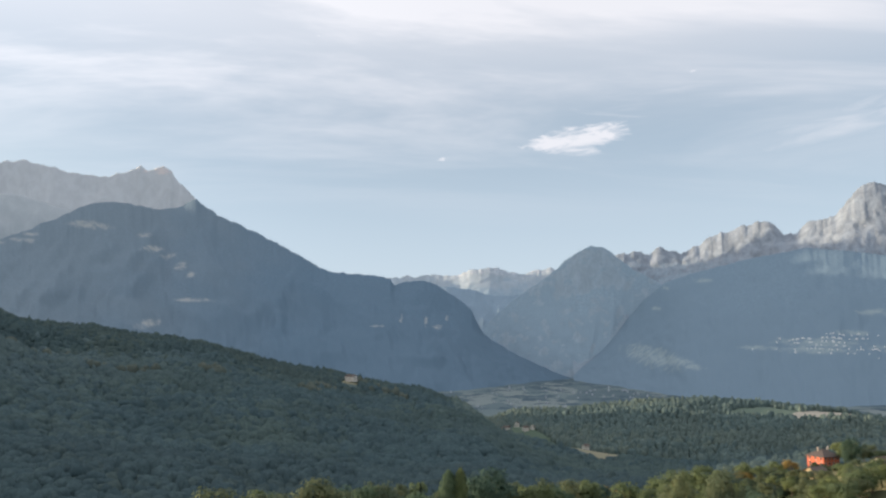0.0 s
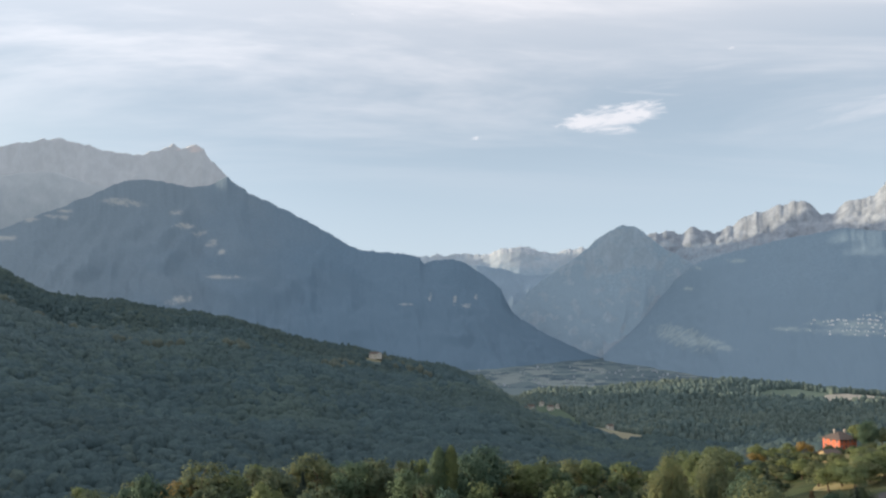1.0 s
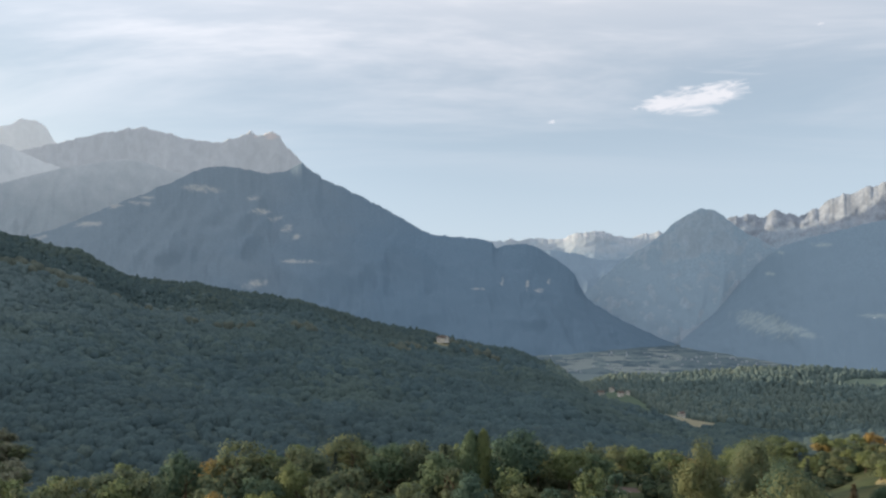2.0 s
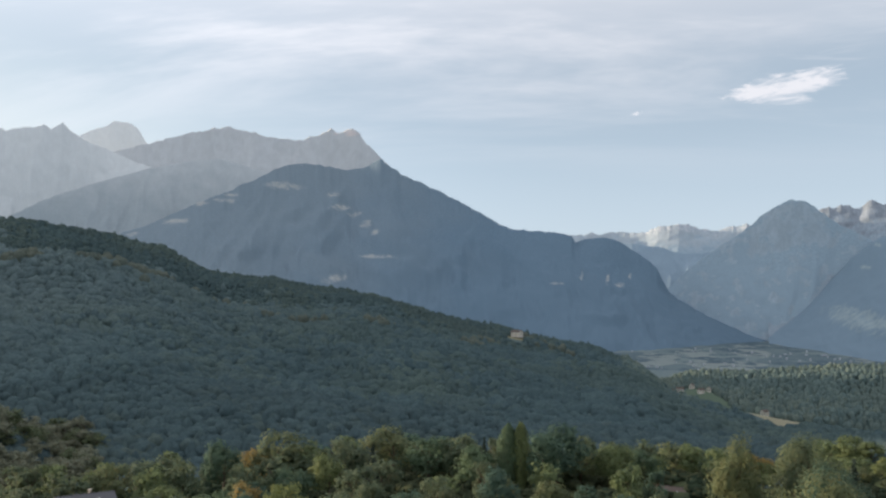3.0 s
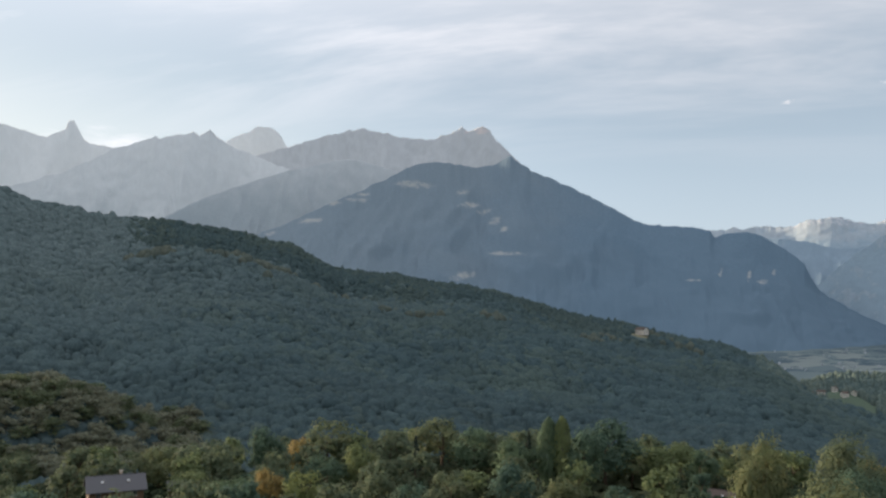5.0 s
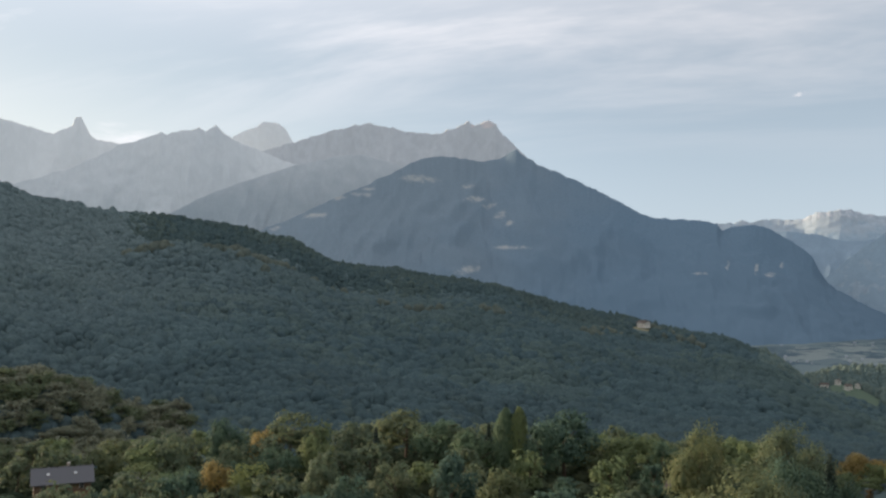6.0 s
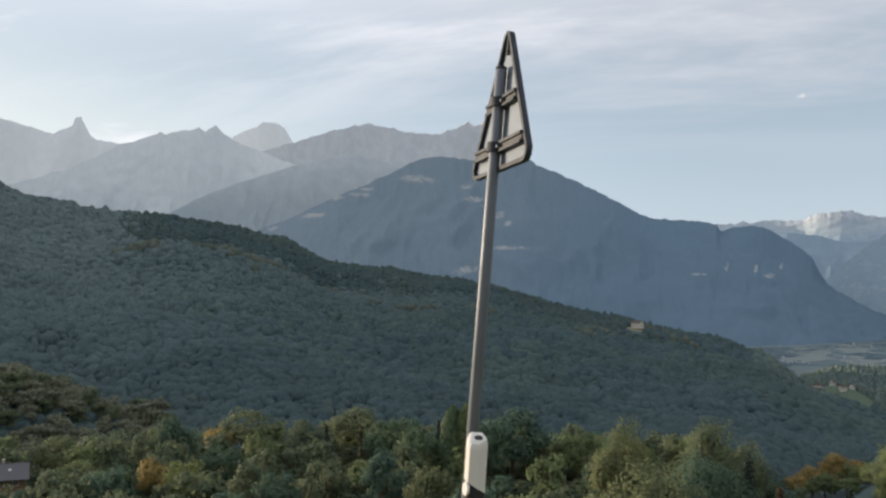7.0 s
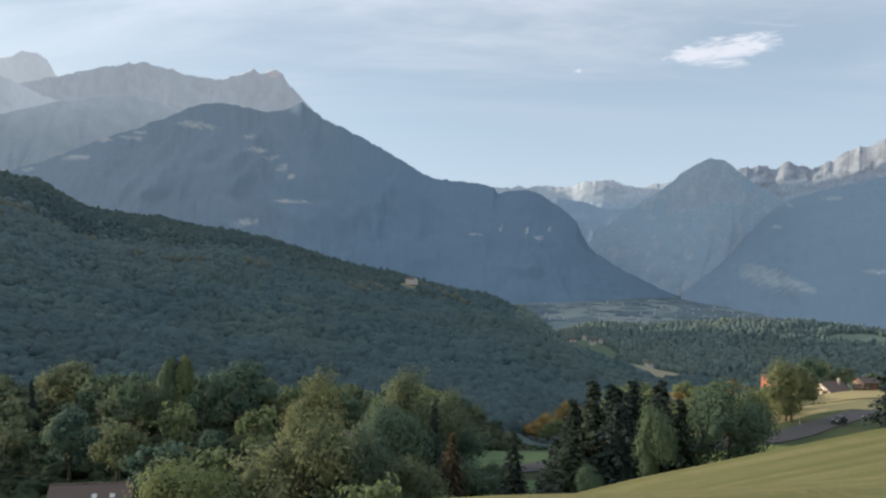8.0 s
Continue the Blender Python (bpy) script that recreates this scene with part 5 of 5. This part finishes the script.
def house(name, label, x, y, z, turn, w, d, wall, rise, wall_mat, roof_mat, floors=2, over=0.7, hip=0.0, gable=None, stacks=(), skylights=(), shutters=True, bays=3, sunk=2.5):
    """A house with its long side w along x. Gabled ends unless hip, the length that the ridge is shortened at each end."""
    root = tagged(new(name), label, "house")
    root.matrix_basis = pose(x, y, z, 0, 0, turn)
    outline = [(-d / 2, -sunk), (d / 2, -sunk), (d / 2, wall)] + ([] if hip else [(0, wall + rise)]) + [(-d / 2, wall)]
    part("wall", prism(outline, -w / 2, w / 2), wall_mat, root)
    if gable:
        for sx in (-1, 1):
            part("gable_boards", prism([(-d / 2 + 0.1, wall - 0.2), (d / 2 - 0.1, wall - 0.2), (0, wall + rise - 0.15)], sx * (w / 2 + 0.04) - 0.035, sx * (w / 2 + 0.04) + 0.035), gable, root)
    k = rise / (d / 2)
    e, t = over, 0.22
    bm = bmesh.new()
    for sy in (-1, 1):
        lo, hi = wall - k * e + 0.05, wall + rise + 0.05
        a = [(-w / 2 - e, sy * (d / 2 + e), lo), (w / 2 + e, sy * (d / 2 + e), lo), (w / 2 + e - (hip + e if hip else 0), 0, hi), (-w / 2 - e + (hip + e if hip else 0), 0, hi)]
        low = [bm.verts.new(c) for c in a]
        top = [bm.verts.new((c[0], c[1], c[2] + t)) for c in a]
        bm.faces.new(low), bm.faces.new(top)
        for i in range(4):
            j = (i + 1) % 4
            bm.faces.new((low[i], low[j], top[j], top[i]))
    if hip:
        for sx in (-1, 1):
            a = [(sx * (w / 2 + e), -d / 2 - e, wall - k * e + 0.05), (sx * (w / 2 + e), d / 2 + e, wall - k * e + 0.05), (sx * (w / 2 - hip), 0, wall + rise + 0.05)]
            low = [bm.verts.new(c) for c in a]
            top = [bm.verts.new((c[0], c[1], c[2] + t)) for c in a]
            bm.faces.new(low), bm.faces.new(top)
            for i in range(3):
                j = (i + 1) % 3
                bm.faces.new((low[i], low[j], top[j], top[i]))
    roof = part("roof", bm, roof_mat, root)
    if not hip:
        part("ridge_cap", boxed(-w / 2 - e, w / 2 + e, -0.16, 0.16, wall + rise + t - 0.02, wall + rise + t + 0.12, bevel=0.04), roof_mat, roof)
    step = wall / floors
    for i in range(floors):
        for face, length, depth in ((0, w, d / 2), (1, d, w / 2), (2, w, d / 2), (3, d, w / 2)):
            n = bays if length == w else max(2, bays - 1)
            for j in range(n):
                if face == 0 and i == 0 and j == n // 2:
                    turn_door = Matrix.Translation((-length / 2 + length * (j + 0.5) / n, -depth, 0.05))
                    ob = part("door", boxed(-0.5, 0.5, -0.06, 0.04, 0, 2.1, bevel=0.02), M_SHUTTER, root)
                    ob.matrix_local = turn_door
                    part("door_handle", boxed(0.33, 0.45, -0.12, -0.055, 1.0, 1.05), M_FRAME, ob)
                    continue
                window(root, -length / 2 + length * (j + 0.5) / n, i * step + step * 0.34, 1.0, 1.35, face, depth, shutters=shutters)
    for cx, cy in stacks:
        chimney(root, cx, cy, wall + rise * (1 - abs(cy) / (d / 2)) - 0.4, wall + rise + 1.1)
    for cx, side in skylights:
        ang = math.atan(k)
        ob = part("skylight", boxed(-0.36, 0.36, -0.42, 0.42, 0.02, 0.16, bevel=0.02), M_FRAME, roof)
        ob.matrix_local = Matrix.Translation((cx, side * d * 0.25, wall + rise * 0.5 + t + 0.05)) @ Matrix.Rotation(-side * ang, 4, "X")
        part("pane", boxed(-0.28, 0.28, -0.34, 0.34, 0.165, 0.18), plain("bright_skylight_glass", (0.55, 0.58, 0.60), 0.1, 0.05, 1.0, spec=0.8), ob)
    return root


def ground_at(x, y):
    return float(ground_z(x, y))


house("red_house", "tall coral-red house with hip roof above trees", 186.2, 415, -60.8, 26, 10.8, 9.6, 10.2, 2.7, W_RED, R_BROWN, 4, 0.8, hip=4.5, stacks=((-2.5, 0.6), (3.0, -0.5)), shutters=False, bays=4)
house("white_house", "white cottage with brown gable roof beside the road", 188, 362, -51.0, 30, 7.8, 7.2, 3.8, 2.3, W_WHITE, R_BROWN, 2, 0.7, stacks=((2.0, -1.2),), shutters=True)
house("slope_house", "house with grey roof and bright skylights among trees", -106, 233, -63.4, 50, 14.0, 9.0, 3.0, 2.9, W_TIMBER, R_GREY, 1, 0.9, skylights=((-3.6, -1), (3.2, -1)), stacks=((1.5, 0.8),), shutters=False)
house("slope_shed", "low outbuilding with a plain grey roof", -96, 250, -65.2, 46, 9.0, 6.0, 2.4, 1.6, W_TIMBER, R_GREY, 1, 0.6, shutters=False, bays=2)
house("meadow_house", "low house with brown roof beside a mown field", 53, 302, -65.0, -16, 13.0, 9.0, 3.2, 2.6, W_OCHRE, R_BROWN, 1, 0.9, skylights=((-2.5, -1), (1.0, -1)), stacks=((3.8, 0.6),), shutters=False)
house("lane_house", "house with dark roof, two skylights and white gable", 33, 206, -56.6, 24, 11.0, 8.5, 4.0, 3.0, W_WHITE, R_BROWN, 2, 0.7, skylights=((0.6, -1), (3.2, -1)), stacks=(), shutters=False)
# the farm's wall is white to stand for sun that misses it
house("hill_farm", "farmhouse with pale wall in a hilltop clearing", -161, 1468, ground_at(-161, 1468) + 3.2, -38, 20.0, 11.0, 6.5, 3.2, W_WHITE, R_BROWN, 2, 1.0, shutters=False, bays=4)
house("terrace_house", "pale low house half hidden by trees", 164, 374, ground_at(164, 374) + 0.2, 30, 8.0, 6.0, 2.6, 1.5, W_OCHRE, R_BROWN, 1, 0.7, shutters=False, bays=2)
house("garden_shed", "dark timber shed with low roof beside the cottage", 199, 364, ground_at(199, 364) + 0.3, 25, 6.0, 4.5, 2.2, 1.2, W_TIMBER, R_BROWN, 1, 0.4, shutters=False, bays=2)
for i, (x, y, w, turn, mat) in enumerate(((113, 1504, 11, 10, W_WHITE), (133, 1517, 9, 70, W_WHITE), (100, 1490, 9, -30, W_OCHRE), (146, 1490, 10, 25, W_WHITE), (160, 1507, 8, 80, W_WHITE), (222, 1318, 10, 40, W_WHITE))):
    house("saddle_farm", "small farmhouse on the green saddle between the hills", x, y, ground_at(x, y) + 0.8, turn, w, 7.0, 4.6, 2.4, mat, R_BROWN, 2, 0.8, shutters=False, bays=2)


def spun(bm, rings, n=16):
    """Rings of (centre, radius along, radius across) joined into a skin with closed ends."""
    loops = []
    for (x, y, z), ra, rb in rings:
        loops.append([bm.verts.new((x + ra * math.cos(6.28319 * j / n), y + rb * math.sin(6.28319 * j / n), z)) for j in range(n)])
    for a, b in zip(loops, loops[1:]):
        for j in range(n):
            bm.faces.new((a[j], a[(j + 1) % n], b[(j + 1) % n], b[j]))
    bm.faces.new(loops[0][::-1]), bm.faces.new(loops[-1])
    return bm


P_WHITE = plain("white_plastic", (0.74, 0.72, 0.67), 0.55, 0.06, 6.0, depth=0.002)
P_BLACK = plain("black_plastic", (0.03, 0.03, 0.032), 0.6, 0.1, 6.0, depth=0.002)
P_RED = plain("red_reflector", (0.72, 0.035, 0.03), 0.25, 0.1, 30.0, spec=0.6, depth=0.002)
P_CLEAR = plain("white_reflector", (0.80, 0.80, 0.78), 0.25, 0.05, 30.0, spec=0.6, depth=0.002)


def marker_post(x, y, top, heading, red, lean=3.0, scale=1.0):
    """A roadside marker post: white head cut on a slant, dark band, white foot. Local x runs along the road, y to the valley."""
    root = tagged(new("marker_post"), "white roadside marker post with dark band" + (" and red reflector" if red else ""), "marker post", group="marker posts")
    base = ground_at(x, y)
    h = top - base
    root.matrix_basis = pose(x, y, base, 0, 0, 90 - heading - 14) @ pose(0, 0, 0, 0, lean, 0)
    section = [(-0.050, -0.024), (-0.040, -0.041), (0.004, -0.041), (0.046, -0.008), (0.046, 0.012), (0.026, 0.041), (-0.040, 0.041), (-0.050, 0.024)]

    def tube(z_low, z_high, cut_low, cut_high, k=1.0, round_top=False):
        bm = bmesh.new()
        rows = [(z_low, cut_low, k), (z_high, cut_high, k)]
        if round_top:
            rows = [(z_low, cut_low, k), (z_high - 0.03, 0, k), (z_high - 0.008, 0, k * 0.9), (z_high, 0, k * 0.72)]
        loops = [[bm.verts.new((px * q, py * q, z + cut * px / 0.06 + (0.45 * py if round_top and i > 0 else 0))) for px, py in section] for i, (z, cut, q) in enumerate(rows)]
        for a, b in zip(loops, loops[1:]):
            for j in range(8):
                bm.faces.new((a[j], a[(j + 1) % 8], b[(j + 1) % 8], b[j]))
        bm.faces.new(loops[0][::-1]), bm.faces.new(loops[-1])
        return bm
    head = part("head", tube(h - 0.225, h, -0.035, 0, 1.0, True), P_WHITE, root)
    hole = part("cap_hole", spun(bmesh.new(), [((0, 0, -0.006), 0.020, 0.015), ((0, 0, 0.002), 0.020, 0.015)], 12), P_BLACK, head)
    hole.matrix_local = Matrix.Translation((0.002, -0.004, h)) @ Matrix.Rotation(math.atan(0.45), 4, "X")
    part("band", tube(h - 0.47, h - 0.2255, -0.035, -0.035, 0.93), P_BLACK, root)
    part("foot", tube(-0.25, h - 0.4705, 0, -0.035), P_WHITE, root)
    disc = spun(bmesh.new(), [((0, 0, -0.006), 0.024, 0.034), ((0, 0, 0.006), 0.022, 0.032)], 14)
    ob = part("round_reflector", disc, P_CLEAR, root)
    ob.matrix_local = Matrix.Translation((-0.046, -0.026, h - 0.232)) @ Matrix.Rotation(radians(-62), 4, "Z") @ Matrix.Rotation(radians(90), 4, "X")
    if red:
        ob = part("red_reflector", boxed(-0.017, 0.017, -0.006, 0.004, -0.068, 0.068, bevel=0.003), P_RED, head)
        ob.matrix_local = Matrix.Translation((0.0262, -0.0262, h - 0.135)) @ Matrix.Rotation(radians(38), 4, "Z")
        ob = part("reflector_mount", boxed(-0.019, 0.019, -0.003, 0.004, -0.10, 0.095, bevel=0.002), plain("pale_grey_plastic", (0.42, 0.42, 0.41), 0.6, 0.08, 6.0), head)
        ob.matrix_local = Matrix.Translation((0.0255, -0.0250, h - 0.135)) @ Matrix.Rotation(radians(38), 4, "Z")
    return root


marker_post(47.17, 39.10, -5.94, 51.8, True)
marker_post(91.98, 77.14, -11.22, 47.8, False)
marker_post(155.5, 272.5, -43.0, -140, False, 0)
marker_post(171.5, 282.5, -42.6, -140, False, 0)

M_ZINC = plain("weathered_zinc", (0.180, 0.200, 0.235), 0.55, 0.25, 9.0, metal=0.35, depth=0.003)
M_ALU = plain("stained_aluminium_back", (0.235, 0.280, 0.345), 0.7, 0.35, 3.5, metal=0.1, depth=0.003)
M_RIM = plain("dark_sign_rim", (0.035, 0.043, 0.058), 0.6, 0.15, 8.0)


def road_sign():
    """A triangular warning sign seen from behind, on a tube tilted to fit its slant in the camera's view."""
    root = tagged(new("road_sign"), "triangular road sign seen from behind on grey pole", "road sign")
    root.matrix_basis = pose(91.768, 77.553, -12.725, 0, 0, 90 - 51) @ pose(0, 0, 0, 0.4, 3.7, 0)
    bm = spun(bmesh.new(), [((0, 0, -0.3), 0.031, 0.031), ((0, 0, 3.38), 0.031, 0.031), ((0, 0, 3.39), 0.026, 0.026)], 20)
    for f in bm.faces:
        f.smooth = len(f.verts) == 4
    pole = part("pole", bm, M_ZINC, root)
    part("pole_cap", spun(bmesh.new(), [((0, 0, 3.391), 0.033, 0.033), ((0, 0, 3.40), 0.030, 0.030), ((0, 0, 3.405), 0.02, 0.02)], 16), M_RIM, pole)
    side, corner, z0, x0 = 0.95, 0.055, 2.835, 0.040

    def outline(inset):
        high = side * 0.866
        pts = []
        a = side / 2 - 1.732 * inset
        for (cy, cz), start in (((-a, inset), 210), ((a, inset), 330), ((0, high - 2 * inset), 90)):
            r = max(corner - inset, 0.012)
            gy, gz = -cy, high / 3 - cz
            g = math.hypot(gy, gz)
            my, mz = cy + gy / g * 2 * r, cz + gz / g * 2 * r
            for j in range(7):
                t = radians(start - 60 + 20 * j)
                pts.append((my + r * math.cos(t), z0 + mz + r * math.sin(t)))
        return pts
    plate = part("plate", prism(outline(0.012), x0, x0 + 0.004), M_ALU, root)
    bm = bmesh.new()
    out, inn = outline(0.0), outline(0.022)
    rows = []
    for pts, x in ((out, x0 + 0.008), (out, x0 - 0.024), (inn, x0 - 0.024), (inn, x0 - 0.001)):
        rows.append([bm.verts.new((x, y, z)) for y, z in pts])
    for a, b in zip(rows, rows[1:]):
        for i in range(len(a)):
            j = (i + 1) % len(a)
            bm.faces.new((a[i], a[j], b[j], b[i]))
    part("rim", bm, M_RIM, plate)
    for z, half in ((2.96, 0.37), (3.205, 0.23)):
        rail = part("rail", boxed(x0 - 0.028, x0 - 0.004, -half, half, z - 0.028, z + 0.028, bevel=0.006), M_RIM, plate)
        for zz in (-0.022, 0.022):
            part("rail_lip", boxed(x0 - 0.040, x0 - 0.0285, -half, half, z + zz - 0.008, z + zz + 0.008), M_RIM, rail)
        clamp = part("clamp", spun(bmesh.new(), [((0, 0, z - 0.026), 0.046, 0.046), ((0, 0, z + 0.026), 0.046, 0.046)], 16), M_RIM, root)
        for sy in (-1, 1):
            part("bolt", boxed(-0.012, 0.05, sy * 0.058 - 0.009, sy * 0.058 + 0.009, z - 0.009, z + 0.009, bevel=0.003), M_ZINC, clamp)
    part("stiffener", boxed(x0 - 0.016, x0 - 0.002, -0.012, 0.012, 3.47, 3.58, bevel=0.004), M_RIM, plate)


road_sign()


def parked_car():
    root = tagged(new("car"), "small dark car driving on the lower road", "car")
    c = ROADS[np.argmin((ROADS[:, 0] - 164.5) ** 2 + (ROADS[:, 1] - 276) ** 2)]
    root.matrix_basis = pose(164.6, 276.4, c[2], 0, 0, -43)
    paint = plain("dark_car_paint", (0.018, 0.020, 0.026), 0.3, 0.1, 2.0, spec=0.6)
    lower = [(-2.05, 0.32), (-2.1, 0.62), (-1.95, 0.86), (-0.95, 0.95), (1.2, 0.98), (2.0, 0.92), (2.08, 0.60), (2.0, 0.30)]
    bm = prism(lower, -0.86, 0.86)
    bmesh.ops.bevel(bm, geom=bm.edges[:], offset=0.06, segments=2, affect="EDGES")
    part("body", bm, paint, root)
    bm = prism([(-0.95, 0.93), (-0.35, 1.42), (1.05, 1.45), (1.75, 0.95)], -0.72, 0.72)
    bmesh.ops.bevel(bm, geom=bm.edges[:], offset=0.07, segments=2, affect="EDGES")
    cabin = part("cabin", bm, M_GLASS, root)
    part("roof_panel", boxed(-0.66, 0.66, -0.28, 1.0, 1.455, 1.49, bevel=0.015), paint, cabin)
    for sx in (-1, 1):
        for wy in (-1.3, 1.3):
            tyre = part("wheel", spun(bmesh.new(), [((0, 0, -0.1), 0.31, 0.31), ((0, 0, 0.1), 0.31, 0.31)], 18), P_BLACK, root)
            tyre.matrix_local = Matrix.Translation((sx * 0.78, wy, 0.31)) @ Matrix.Rotation(radians(90), 4, "Y")
            part("rim", spun(bmesh.new(), [((0, 0, sx * 0.085), 0.19, 0.19), ((0, 0, sx * 0.108), 0.17, 0.17)], 14), M_ZINC, tyre)
        part("headlight", boxed(sx * 0.62 - 0.16, sx * 0.62 + 0.16, -2.11, -2.02, 0.62, 0.74, bevel=0.02), P_CLEAR, root)
        part("tail_light", boxed(sx * 0.66 - 0.14, sx * 0.66 + 0.14, 2.0, 2.075, 0.68, 0.82, bevel=0.02), P_RED, root)


parked_car()


def bare_tree(x, y, h):
    """A dead young tree: a thin forked stem."""
    root = tagged(new("bare_tree"), "thin leafless dead tree at the meadow's edge", "tree")
    root.matrix_basis = pose(x, y, ground_at(x, y) - 0.1)
    v, f = trunk_mesh(55, False, 9, 0.98)
    v = v * np.array([h, h, h])
    sheet("trunk", v, f, M_BARK).parent = root


bare_tree(122, 197, 5.2)

# the village on the far terrace, and hamlets on the valley floor: too small to tell apart
SIDE = np.array([v.co[:] for v in bpy.data.objects["mountain_side"].data.vertices])
SIDE = SIDE[SIDE[:, 2] < 200]


def hamlet(name, label, places, mat, seed, size=(7, 13)):
    q = np.random.default_rng(seed)
    vs, fs = [], []
    for x, y, z in places:
        w, d, h = q.uniform(*size), q.uniform(size[0] * 0.8, size[1] * 0.8), q.uniform(0.6, 1.0) * size[0]
        a = q.uniform(0, 3.14)
        c, s = math.cos(a), math.sin(a)
        base = len(vs)
        for px, py, pz in ((-w, -d, -6), (w, -d, -6), (w, d, -6), (-w, d, -6), (-w, -d, h), (w, -d, h), (w, d, h), (-w, d, h), (-w, 0, h + d * 0.7), (w, 0, h + d * 0.7)):
            px, py = px / 2, py / 2
            vs.append((x + c * px - s * py, y + s * px + c * py, z + pz))
        fs += [[base + i for i in f] for f in ((0, 1, 5), (0, 5, 4), (2, 3, 7), (2, 7, 6), (1, 2, 6), (1, 6, 5), (3, 0, 4), (3, 4, 7), (4, 5, 9), (4, 9, 8), (6, 7, 8), (6, 8, 9), (5, 6, 9), (7, 4, 8))]
    ob = sheet(name, vs, fs, mat, False)
    return tagged(ob, label, "village", kind="stuff")


q = np.random.default_rng(90)
spots = []
for k in range(230):
    cx, cz, sx, sz = ((1185, 40, 60, 5), (1185, 40, 50, 4), (1250, 50, 45, 5), (1370, 12, 35, 6), (1230, 12, 90, 9))[q.integers(5)]
    x, z = q.normal(cx, sx), q.normal(cz, sz)
    spots.append(SIDE[np.argmin((SIDE[:, 0] - x) ** 2 + (SIDE[:, 2] - z) ** 2 * 4 + 0.02 * (SIDE[:, 1] - 2000) ** 2)])
M_VILLAGE = plain("village_walls", (0.76, 0.76, 0.75), 0.8, 0.2, 0.02)
hamlet("terrace_village", "bright scattered village on the valley-side terrace", spots, M_VILLAGE, 91, (2.2, 4.8))
spots = []
for k in range(70):
    cx, cy, sp = ((330, 2350, 120), (60, 2200, 100), (620, 2600, 170), (420, 2800, 170))[q.integers(4)]
    x, y = q.normal(cx, sp), q.normal(cy, sp)
    spots.append((x, y, ground_at(x, y)))
hamlet("valley_village", "scattered pale houses on the valley floor", spots, plain("valley_house_walls", (0.36, 0.39, 0.42), 0.8, 0.25, 0.02), 92, (3.5, 6))
